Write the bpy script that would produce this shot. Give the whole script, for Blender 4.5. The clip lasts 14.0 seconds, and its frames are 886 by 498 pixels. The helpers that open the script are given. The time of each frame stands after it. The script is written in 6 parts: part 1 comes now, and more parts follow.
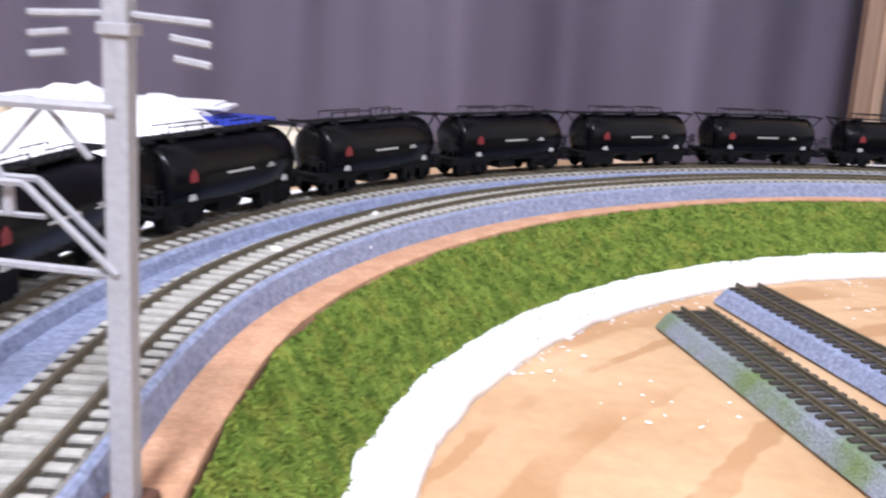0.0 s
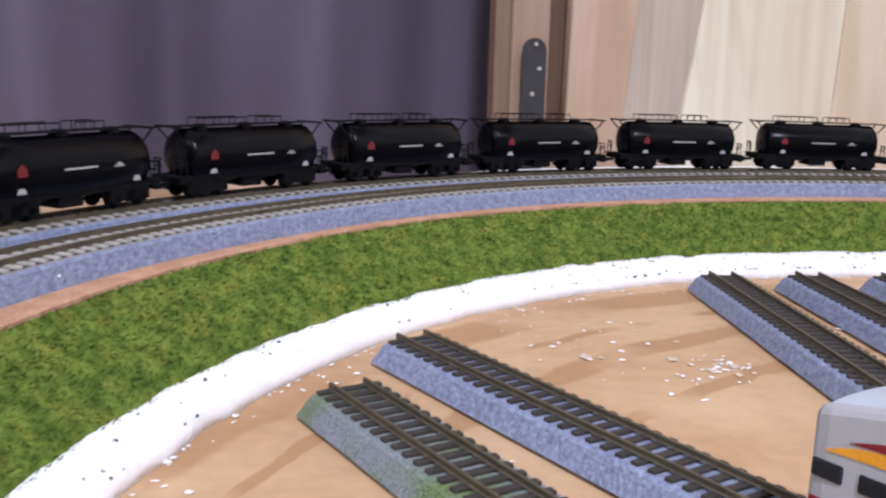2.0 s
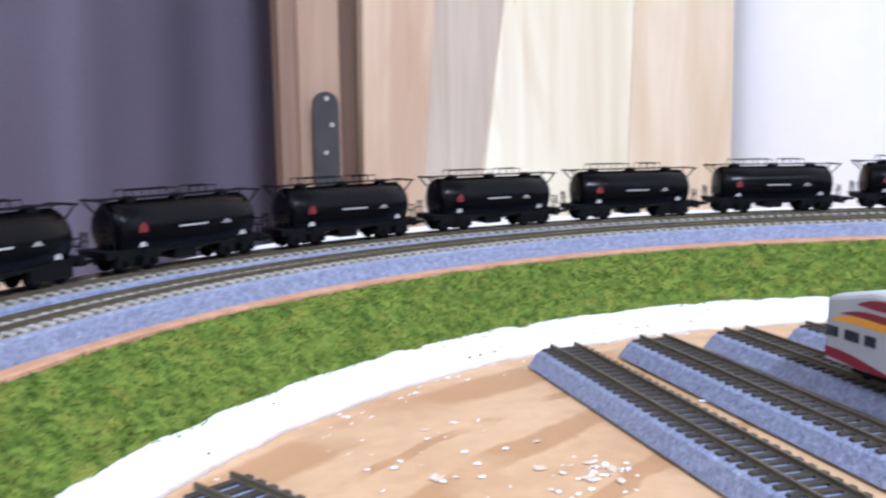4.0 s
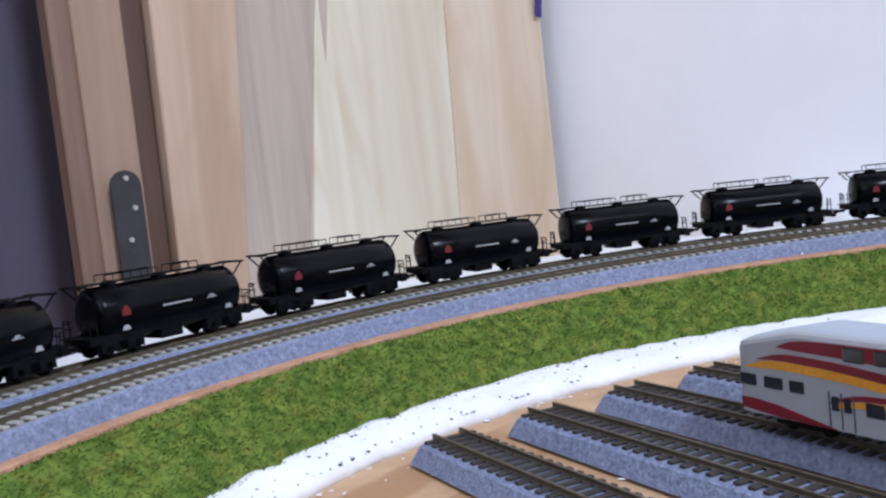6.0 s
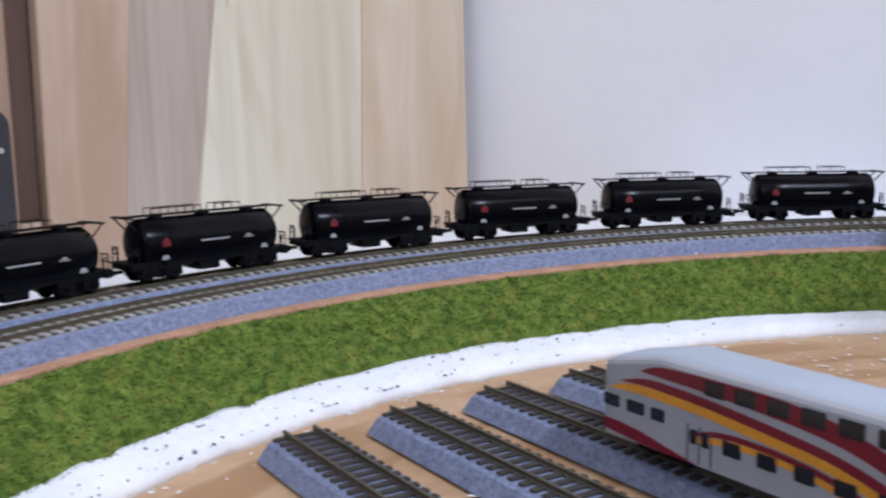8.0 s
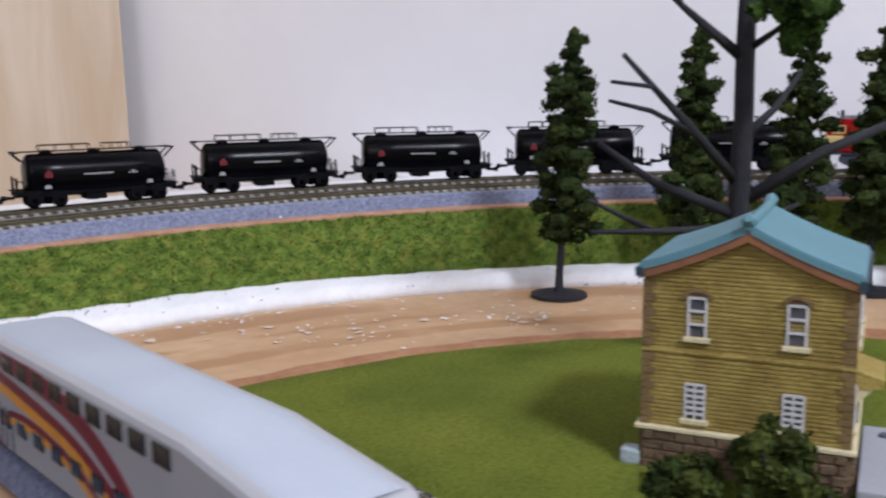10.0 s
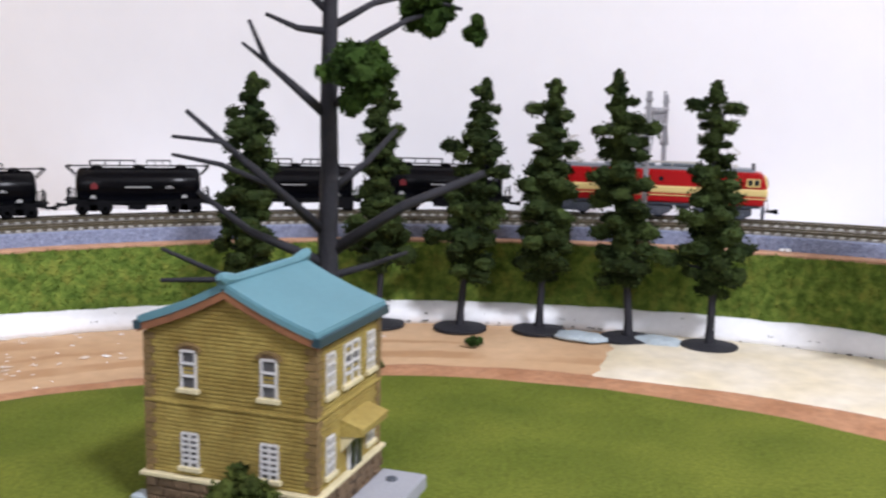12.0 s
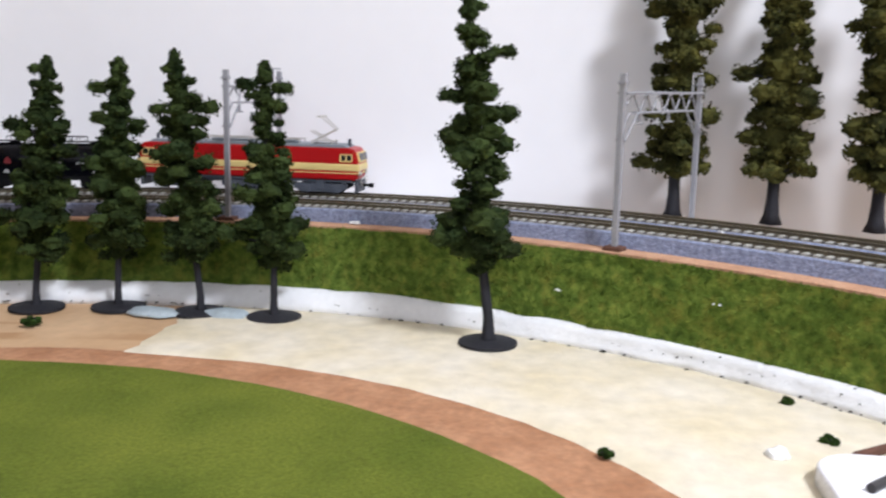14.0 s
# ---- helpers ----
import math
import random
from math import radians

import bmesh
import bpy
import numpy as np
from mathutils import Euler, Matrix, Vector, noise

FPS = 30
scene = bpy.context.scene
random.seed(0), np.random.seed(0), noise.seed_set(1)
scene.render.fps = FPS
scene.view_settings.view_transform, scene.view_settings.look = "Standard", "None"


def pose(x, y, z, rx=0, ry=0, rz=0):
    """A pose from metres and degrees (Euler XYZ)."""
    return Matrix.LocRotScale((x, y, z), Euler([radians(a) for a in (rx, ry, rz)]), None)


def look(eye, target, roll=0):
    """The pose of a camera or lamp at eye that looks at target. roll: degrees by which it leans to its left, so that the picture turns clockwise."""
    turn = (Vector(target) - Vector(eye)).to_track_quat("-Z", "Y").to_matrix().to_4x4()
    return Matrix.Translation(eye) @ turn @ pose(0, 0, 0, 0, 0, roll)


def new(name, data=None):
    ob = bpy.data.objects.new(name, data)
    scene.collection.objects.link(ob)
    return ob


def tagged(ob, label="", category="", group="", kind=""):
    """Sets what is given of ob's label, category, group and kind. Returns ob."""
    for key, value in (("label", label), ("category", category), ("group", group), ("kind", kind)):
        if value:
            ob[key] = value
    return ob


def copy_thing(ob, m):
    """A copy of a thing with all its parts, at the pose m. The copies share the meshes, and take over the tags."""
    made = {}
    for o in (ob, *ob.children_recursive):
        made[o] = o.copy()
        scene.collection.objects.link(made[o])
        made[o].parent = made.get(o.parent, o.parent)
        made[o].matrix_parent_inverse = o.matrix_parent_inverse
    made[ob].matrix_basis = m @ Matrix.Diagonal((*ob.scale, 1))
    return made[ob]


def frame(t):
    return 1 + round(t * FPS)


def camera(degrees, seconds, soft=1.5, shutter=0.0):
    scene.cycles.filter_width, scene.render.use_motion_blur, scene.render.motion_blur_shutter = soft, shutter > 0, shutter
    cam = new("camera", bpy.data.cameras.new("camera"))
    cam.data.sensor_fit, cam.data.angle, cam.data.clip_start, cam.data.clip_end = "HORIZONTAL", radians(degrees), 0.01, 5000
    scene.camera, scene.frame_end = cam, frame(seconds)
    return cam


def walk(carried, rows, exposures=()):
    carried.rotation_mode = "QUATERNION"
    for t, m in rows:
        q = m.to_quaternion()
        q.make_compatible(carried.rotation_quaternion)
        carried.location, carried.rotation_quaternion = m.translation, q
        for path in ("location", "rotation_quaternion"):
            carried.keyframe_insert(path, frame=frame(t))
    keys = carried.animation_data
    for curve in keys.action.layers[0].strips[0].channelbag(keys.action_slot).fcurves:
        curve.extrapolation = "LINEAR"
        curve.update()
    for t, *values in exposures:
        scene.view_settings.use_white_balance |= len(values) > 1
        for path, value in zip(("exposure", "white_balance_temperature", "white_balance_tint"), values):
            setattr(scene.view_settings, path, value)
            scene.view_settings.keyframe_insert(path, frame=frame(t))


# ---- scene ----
cam = camera(50.0, 14.0, soft=2.3, shutter=0.4)
PATH = [
    (0.0, look((0.2072, 0.3845, 0.0977), (0.1277, 1.3541, -0.1338), 3.70)),
    (0.5, look((0.2107, 0.4090, 0.0913), (0.2258, 1.3825, -0.1365), 3.92)),
    (1.0, look((0.2189, 0.4282, 0.0905), (0.3206, 1.4023, -0.1114), 2.59)),
    (1.5, look((0.2227, 0.4580, 0.0885), (0.4367, 1.4149, -0.1082), 2.56)),
    (2.0, look((0.2271, 0.4833, 0.0857), (0.5039, 1.4253, -0.1041), 2.12)),
    (2.5, look((0.2315, 0.5004, 0.0882), (0.5546, 1.4280, -0.0992), 1.39)),
    (3.0, look((0.2333, 0.5189, 0.0892), (0.5715, 1.4444, -0.0814), -0.36)),
    (3.5, look((0.2383, 0.5269, 0.0864), (0.6282, 1.4369, -0.0545), -0.22)),
    (4.0, look((0.2406, 0.5414, 0.0867), (0.7242, 1.4067, -0.0451), -0.31)),
    (4.2, look((0.2453, 0.5503, 0.0867), (0.7771, 1.3885, -0.0346), -0.57)),
    (6.3, look((0.2607, 0.5945, 0.0862), (0.9241, 1.3394, 0.0159), -4.91)),
    (6.5, look((0.2642, 0.5974, 0.0849), (0.9328, 1.3370, 0.0075), -3.67)),
    (7.0, look((0.2638, 0.6045, 0.0853), (0.9301, 1.3405, -0.0342), -2.33)),
    (7.2, look((0.2628, 0.6083, 0.0884), (0.9352, 1.3386, -0.0322), -1.80)),
    (9.3, look((0.3393, 0.5415, 0.0984), (1.1175, 1.1448, -0.0760), -0.81)),
    (9.5, look((0.3468, 0.5347, 0.0952), (1.1394, 1.1190, -0.0793), -0.71)),
    (10.0, look((0.3702, 0.5120, 0.0902), (1.1780, 1.0769, -0.0779), -0.78)),
    (10.5, look((0.3840, 0.4919, 0.0884), (1.2017, 1.0440, -0.0750), -0.12)),
    (11.0, look((0.3951, 0.4708, 0.0878), (1.2325, 0.9942, -0.0699), 0.21)),
    (11.5, look((0.4032, 0.4490, 0.0932), (1.2587, 0.9456, -0.0536), 0.76)),
    (12.0, look((0.4086, 0.4325, 0.1001), (1.2826, 0.8959, -0.0465), 1.20)),
    (12.5, look((0.4184, 0.4096, 0.1037), (1.3149, 0.8218, -0.0592), 1.45)),
    (13.0, look((0.4278, 0.3813, 0.1062), (1.3403, 0.7549, -0.0606), 1.39)),
    (13.5, look((0.4409, 0.3419, 0.1079), (1.3668, 0.6737, -0.0724), 1.55)),
    (14.0, look((0.4464, 0.3158, 0.1078), (1.3809, 0.6253, -0.0682), 1.37)),
]
walk(cam, PATH, exposures=[
    (0.0, 0.42, 6400, 16), (0.5, 0.26, 6400, 17), (1.0, 0.06, 6500, 18), (1.5, -0.08, 6500, 19), (2.0, -0.14, 6300, 19), (2.5, -0.04, 6200, 19), (3.0, -0.05, 6100, 17), (3.5, 0.13, 5950, 14), (4.0, 0.32, 5800, 13), (6.5, -0.40, 5750, 13), (7.0, -0.43, 5800, 13),
    (9.5, -0.40, 6150, 16), (10.5, -0.42, 6400, 16), (11.5, -0.24, 6400, 17), (12.5, 0.02, 6700, 13), (13.5, -0.12, 6650, 12), (14.0, -0.22, 6550, 12)])

# ---- world and lamps ----
world = bpy.data.worlds.new("world")
world.use_nodes = True
scene.world = world
world.node_tree.nodes["Background"].inputs[0].default_value = (0.75, 0.8, 0.9, 1)
world.node_tree.nodes["Background"].inputs[1].default_value = 0.20
scene.view_settings.exposure = 0.0


def area_lamp(x, y, z, lx, ly, watts, turn=0):
    lamp = bpy.data.lights.new("area_lamp", "AREA")
    lamp.shape, lamp.size, lamp.size_y, lamp.energy = "RECTANGLE", lx, ly, watts
    lamp.color = (0.85, 0.90, 1.0)
    ob = new("area_lamp", lamp)
    ob.matrix_world = pose(x, y, z, 0, 0, turn)
    return ob


# unseen key lamp, set where the cast shadows point back to
area_lamp(0.16, -0.45, 1.24, 0.26, 0.26, 42)
# two weak unseen lamps, added as fill
area_lamp(0.75, -0.95, 1.50, 0.9, 0.25, 9)
area_lamp(-0.45, 0.45, 1.50, 0.25, 1.2, 3)
# unseen fill light added on the west side to brighten the east wall
west = area_lamp(-1.3, 0.15, 1.0, 0.9, 0.8, 11)
west.matrix_world = look((-1.3, 0.15, 1.0), (0.95, 0.45, 0.1))
west.name = "window_light"


# ---- materials ----
def mat(name, color, rough=0.6, metal=0.0, var=0.25, scale=40.0, bump=0.0, bscale=400.0, color2=None, fine=0.12, fscale=900.0, detail=6.0, island=0.0, spec=0.5):
    """A surface with variation at two scales and fine relief."""
    m = bpy.data.materials.new(name)
    m.use_nodes = True
    nt = m.node_tree
    p = nt.nodes["Principled BSDF"]
    p.inputs["Roughness"].default_value = rough
    p.inputs["Metallic"].default_value = metal
    p.inputs["Specular IOR Level"].default_value = spec
    geo = nt.nodes.new("ShaderNodeNewGeometry")
    n1 = nt.nodes.new("ShaderNodeTexNoise")
    n1.inputs["Scale"].default_value, n1.inputs["Detail"].default_value = scale, detail
    n2 = nt.nodes.new("ShaderNodeTexNoise")
    n2.inputs["Scale"].default_value, n2.inputs["Detail"].default_value = fscale, 3.0
    nt.links.new(geo.outputs["Position"], n1.inputs["Vector"])
    nt.links.new(geo.outputs["Position"], n2.inputs["Vector"])
    ramp = nt.nodes.new("ShaderNodeValToRGB")
    ramp.color_ramp.elements[0].position, ramp.color_ramp.elements[1].position = 0.32, 0.68
    c2 = color2 or tuple(c * (1 - var) for c in color)
    ramp.color_ramp.elements[0].color = (*c2, 1)
    ramp.color_ramp.elements[1].color = (*color, 1)
    nt.links.new(n1.outputs["Fac"], ramp.inputs["Fac"])
    hsv = nt.nodes.new("ShaderNodeHueSaturation")
    mr = nt.nodes.new("ShaderNodeMapRange")
    mr.inputs["To Min"].default_value, mr.inputs["To Max"].default_value = 1 - fine * 2, 1 + fine * 2
    nt.links.new(n2.outputs["Fac"], mr.inputs["Value"])
    value = mr.outputs["Result"]
    if island:
        mr2 = nt.nodes.new("ShaderNodeMapRange")
        mr2.inputs["To Min"].default_value, mr2.inputs["To Max"].default_value = 1 - island, 1 + island
        nt.links.new(geo.outputs["Random Per Island"], mr2.inputs["Value"])
        mu = nt.nodes.new("ShaderNodeMath")
        mu.operation = "MULTIPLY"
        nt.links.new(value, mu.inputs[0])
        nt.links.new(mr2.outputs["Result"], mu.inputs[1])
        value = mu.outputs[0]
    nt.links.new(value, hsv.inputs["Value"])
    nt.links.new(ramp.outputs["Color"], hsv.inputs["Color"])
    nt.links.new(hsv.outputs["Color"], p.inputs["Base Color"])
    if bump:
        n3 = nt.nodes.new("ShaderNodeTexNoise")
        n3.inputs["Scale"].default_value, n3.inputs["Detail"].default_value = bscale, 4.0
        nt.links.new(geo.outputs["Position"], n3.inputs["Vector"])
        b = nt.nodes.new("ShaderNodeBump")
        b.inputs["Strength"].default_value, b.inputs["Distance"].default_value = bump, 0.001
        nt.links.new(n3.outputs["Fac"], b.inputs["Height"])
        nt.links.new(b.outputs["Normal"], p.inputs["Normal"])
    return m


def wood_mat(name, light, dark, stretch=(60, 60, 2.5), rough=0.6, axis_scale=1.0, stain=None):
    """Planed wood with grain along one axis."""
    m = bpy.data.materials.new(name)
    m.use_nodes = True
    nt = m.node_tree
    p = nt.nodes["Principled BSDF"]
    p.inputs["Roughness"].default_value = rough
    tc = nt.nodes.new("ShaderNodeTexCoord")
    mp = nt.nodes.new("ShaderNodeMapping")
    mp.inputs["Scale"].default_value = stretch
    nt.links.new(tc.outputs["Object"], mp.inputs["Vector"])
    n1 = nt.nodes.new("ShaderNodeTexNoise")
    n1.inputs["Scale"].default_value, n1.inputs["Detail"].default_value, n1.inputs["Distortion"].default_value = axis_scale, 5.0, 0.6
    nt.links.new(mp.outputs["Vector"], n1.inputs["Vector"])
    n2 = nt.nodes.new("ShaderNodeTexNoise")
    n2.inputs["Scale"].default_value, n2.inputs["Detail"].default_value = axis_scale * 5, 3.0
    nt.links.new(mp.outputs["Vector"], n2.inputs["Vector"])
    mix = nt.nodes.new("ShaderNodeMath")
    mix.operation = "MULTIPLY_ADD"
    nt.links.new(n2.outputs["Fac"], mix.inputs[0])
    mix.inputs[1].default_value = 0.35
    nt.links.new(n1.outputs["Fac"], mix.inputs[2])
    ramp = nt.nodes.new("ShaderNodeValToRGB")
    ramp.color_ramp.elements[0].position, ramp.color_ramp.elements[1].position = 0.45, 0.85
    ramp.color_ramp.elements[0].color, ramp.color_ramp.elements[1].color = (*dark, 1), (*light, 1)
    nt.links.new(mix.outputs[0], ramp.inputs["Fac"])
    info = nt.nodes.new("ShaderNodeObjectInfo")
    hsv = nt.nodes.new("ShaderNodeHueSaturation")
    mr = nt.nodes.new("ShaderNodeMapRange")
    mr.inputs["To Min"].default_value, mr.inputs["To Max"].default_value = 0.88, 1.08
    nt.links.new(info.outputs["Random"], mr.inputs["Value"])
    nt.links.new(mr.outputs["Result"], hsv.inputs["Value"])
    wood = ramp.outputs["Color"]
    if stain:
        mp2 = nt.nodes.new("ShaderNodeMapping")
        mp2.inputs["Scale"].default_value = (17, 17, 4.5)
        nt.links.new(tc.outputs["Object"], mp2.inputs["Vector"])
        n3 = nt.nodes.new("ShaderNodeTexNoise")
        n3.inputs["Scale"].default_value, n3.inputs["Detail"].default_value, n3.inputs["Distortion"].default_value = 1.0, 6.0, 0.8
        nt.links.new(mp2.outputs["Vector"], n3.inputs["Vector"])
        gate = nt.nodes.new("ShaderNodeMapRange")
        gate.inputs["From Min"].default_value, gate.inputs["From Max"].default_value, gate.inputs["To Max"].default_value = 0.53, 0.74, 0.75
        nt.links.new(n3.outputs["Fac"], gate.inputs["Value"])
        mx = nt.nodes.new("ShaderNodeMix")
        mx.data_type = "RGBA"
        nt.links.new(gate.outputs["Result"], mx.inputs["Factor"])
        nt.links.new(wood, mx.inputs["A"])
        mx.inputs["B"].default_value = (*stain, 1)
        wood = mx.outputs["Result"]
    nt.links.new(wood, hsv.inputs["Color"])
    nt.links.new(hsv.outputs["Color"], p.inputs["Base Color"])
    b = nt.nodes.new("ShaderNodeBump")
    b.inputs["Strength"].default_value, b.inputs["Distance"].default_value = 0.15, 0.0005
    nt.links.new(n2.outputs["Fac"], b.inputs["Height"])
    nt.links.new(b.outputs["Normal"], p.inputs["Normal"])
    return m




def worn_board():
    """Pale planed board with broken brown glue marks that run round the loop."""
    m = mat("baseboard_wood", (0.62, 0.42, 0.248), 0.65, scale=14, bump=0.25, bscale=300, color2=(0.46, 0.275, 0.14), fine=0.08, fscale=160)
    nt = m.node_tree
    p = nt.nodes["Principled BSDF"]
    old = p.inputs["Base Color"].links[0].from_socket

    def math_node(op, a, b=None):
        k = nt.nodes.new("ShaderNodeMath")
        k.operation = op
        for i, v in enumerate((a, b)):
            if isinstance(v, (int, float)):
                k.inputs[i].default_value = v
            elif v is not None:
                nt.links.new(v, k.inputs[i])
        return k.outputs[0]

    def noise_node(scale, detail):
        k = nt.nodes.new("ShaderNodeTexNoise")
        k.inputs["Scale"].default_value, k.inputs["Detail"].default_value = scale, detail
        nt.links.new(geo.outputs["Position"], k.inputs["Vector"])
        return k.outputs["Fac"]
    geo = nt.nodes.new("ShaderNodeNewGeometry")
    dist = nt.nodes.new("ShaderNodeVectorMath")
    dist.operation = "DISTANCE"
    nt.links.new(geo.outputs["Position"], dist.inputs[0])
    dist.inputs[1].default_value = (0.488, 0.477, 0)
    r = math_node("ADD", dist.outputs["Value"], math_node("MULTIPLY", noise_node(45, 6), 0.010))
    total = None
    for c, half, seed in ((0.296, 0.006, 13.0), (0.342, 0.010, 9.0), (0.318, 0.0025, 21.0), (0.262, 0.004, 17.0)):
        d = math_node("ABSOLUTE", math_node("SUBTRACT", r, c))
        band = nt.nodes.new("ShaderNodeMapRange")
        band.inputs["From Min"].default_value, band.inputs["From Max"].default_value = half, half * 0.72
        nt.links.new(d, band.inputs["Value"])
        gate = nt.nodes.new("ShaderNodeMapRange")
        gate.inputs["From Min"].default_value, gate.inputs["From Max"].default_value = 0.44, 0.54
        nt.links.new(noise_node(seed, 5), gate.inputs["Value"])
        v = math_node("MULTIPLY", band.outputs["Result"], gate.outputs["Result"])
        total = v if total is None else math_node("MAXIMUM", total, v)
    mx = nt.nodes.new("ShaderNodeMix")
    mx.data_type = "RGBA"
    nt.links.new(math_node("MULTIPLY", total, 0.8), mx.inputs["Factor"])
    nt.links.new(old, mx.inputs["A"])
    mx.inputs["B"].default_value = (0.40, 0.22, 0.10, 1)
    nt.links.new(mx.outputs["Result"], p.inputs["Base Color"])
    return m


def turf_mat(name, island, bump):
    """Clumped turf: dark green, fresh green and yellowed patches a few millimetres wide."""
    m = mat(name, (0.14, 0.20, 0.04), 0.95, scale=60, bump=bump, bscale=420, island=island, spec=0.08)
    nt = m.node_tree
    hsv = next(n for n in nt.nodes if n.type == "HUE_SAT")
    geo = next(n for n in nt.nodes if n.type == "NEW_GEOMETRY")

    def noise_node(scale, detail, rough):
        k = nt.nodes.new("ShaderNodeTexNoise")
        k.inputs["Scale"].default_value, k.inputs["Detail"].default_value, k.inputs["Roughness"].default_value = scale, detail, rough
        nt.links.new(geo.outputs["Position"], k.inputs["Vector"])
        return k.outputs["Fac"]
    green = nt.nodes.new("ShaderNodeValToRGB")
    e = green.color_ramp.elements
    e[0].position, e[0].color = 0.34, (0.062, 0.104, 0.018, 1)
    e[1].position, e[1].color = 0.66, (0.180, 0.240, 0.046, 1)
    mid = e.new(0.50)
    mid.color = (0.108, 0.165, 0.029, 1)
    nt.links.new(noise_node(230, 4.0, 0.6), green.inputs["Fac"])
    gate = nt.nodes.new("ShaderNodeMapRange")
    gate.inputs["From Min"].default_value, gate.inputs["From Max"].default_value, gate.inputs["To Max"].default_value = 0.50, 0.68, 0.60
    nt.links.new(noise_node(150, 4.0, 0.65), gate.inputs["Value"])
    mx = nt.nodes.new("ShaderNodeMix")
    mx.data_type = "RGBA"
    nt.links.new(gate.outputs["Result"], mx.inputs["Factor"])
    nt.links.new(green.outputs["Color"], mx.inputs["A"])
    mx.inputs["B"].default_value = (0.235, 0.235, 0.048, 1)
    nt.links.new(mx.outputs["Result"], hsv.inputs["Color"])
    return m


M_PLY = worn_board()
M_CREAM = mat("cream_sand", (0.71, 0.65, 0.53), 0.85, scale=30, bump=0.5, bscale=500, color2=(0.65, 0.565, 0.39), fine=0.10, fscale=130, detail=9)
M_FOAM = mat("white_plaster", (0.86, 0.87, 0.88), 0.8, scale=50, var=0.08, bump=0.5, bscale=350, fine=0.04, fscale=300)
M_GRASSBASE = turf_mat("embankment_turf", 0.0, 0.5)
M_TUFT = turf_mat("static_grass", 0.16, 0.0)
M_MAT = mat("grass_mat", (0.160, 0.188, 0.028), 0.95, scale=26, color2=(0.098, 0.130, 0.018), bump=1.0, bscale=1300, fine=0.3, fscale=900, detail=8, spec=0.1)
M_CORK = mat("cork_ledge", (0.54, 0.315, 0.19), 0.9, scale=120, color2=(0.42, 0.22, 0.125), bump=0.6, bscale=700, fine=0.2, fscale=900)
M_BALLAST = mat("blue_grey_ballast", (0.265, 0.305, 0.430), 0.85, scale=420, color2=(0.185, 0.212, 0.318), bump=0.8, bscale=1000, fine=0.33, fscale=800)
M_MOSSY = mat("mossy_ballast", (0.24, 0.26, 0.33), 0.9, scale=60, color2=(0.13, 0.19, 0.07), bump=0.9, bscale=1300, fine=0.35, fscale=1300)
M_BALLTOP = mat("grey_ballast_top", (0.31, 0.295, 0.26), 0.9, scale=180, color2=(0.23, 0.22, 0.20), bump=0.8, bscale=1500, fine=0.25, fscale=2000)
M_SLEEPER = mat("sleeper_brown", (0.045, 0.038, 0.032), 0.7, scale=300, fine=0.2)
M_SLEEPGREY = mat("sleeper_concrete", (0.42, 0.41, 0.37), 0.8, scale=300, fine=0.15)
M_RAIL = mat("rail_metal", (0.13, 0.108, 0.070), 0.5, 0.3, scale=200, var=0.3, fine=0.1)
M_RAILTOP = mat("rail_head", (0.40, 0.34, 0.24), 0.3, 0.8, scale=200, var=0.2, fine=0.05)
M_WALL = mat("white_wall", (0.875, 0.87, 0.885), 0.7, scale=6, var=0.04, bump=0.12, bscale=60, fine=0.01, fscale=60)
M_ROOM = mat("room_paint", (0.62, 0.60, 0.58), 0.8, scale=3, var=0.1)
M_FLOOR = mat("room_floor", (0.30, 0.24, 0.19), 0.7, scale=3, var=0.2)
M_BOARDS = [wood_mat("board_brown", (0.27, 0.17, 0.115), (0.17, 0.095, 0.06)),
            wood_mat("board_pink", (0.57, 0.42, 0.30), (0.46, 0.32, 0.22), stain=(0.40, 0.25, 0.15)),
            wood_mat("board_grey", (0.52, 0.43, 0.345), (0.38, 0.30, 0.235)),
            wood_mat("board_pale", (0.74, 0.68, 0.53), (0.60, 0.50, 0.34), (22, 22, 0.9), stain=(0.50, 0.37, 0.18)),
            wood_mat("board_tan", (0.36, 0.24, 0.165), (0.26, 0.165, 0.105)),
            # very dark brown, shade between two boards put into the colour
            wood_mat("board_gap_shade", (0.12, 0.065, 0.04), (0.07, 0.035, 0.022)),
            wood_mat("board_beige", (0.74, 0.62, 0.48), (0.63, 0.49, 0.34), (26, 26, 0.9), stain=(0.55, 0.39, 0.22))]
M_STEEL = mat("dark_steel", (0.055, 0.052, 0.055), 0.45, 0.4, scale=60, var=0.3)
M_CURTAIN = mat("grey_curtain", (0.108, 0.092, 0.130), 0.85, scale=5, var=0.15, bump=0.2, bscale=900, fine=0.05, fscale=500)
M_BLACK = mat("gloss_black", (0.002, 0.002, 0.003), 0.24, scale=80, var=0.3, fine=0.05, spec=0.12)
M_BLACKM = mat("matt_black", (0.005, 0.005, 0.006), 0.75, scale=80, var=0.3, spec=0.12)
M_RED = mat("loco_red", (0.44, 0.008, 0.010), 0.35, scale=60, var=0.12, fine=0.03, spec=0.3)
M_CREAMP = mat("loco_cream", (0.78, 0.60, 0.24), 0.4, scale=60, var=0.08, fine=0.03)
M_GREYP = mat("loco_grey", (0.075, 0.085, 0.105), 0.55, scale=80, var=0.2)
M_GREYL = mat("loco_roof_grey", (0.24, 0.27, 0.30), 0.5, scale=80, var=0.2)
M_GLASS = mat("dark_glass", (0.02, 0.022, 0.026), 0.12, scale=50, var=0.2)
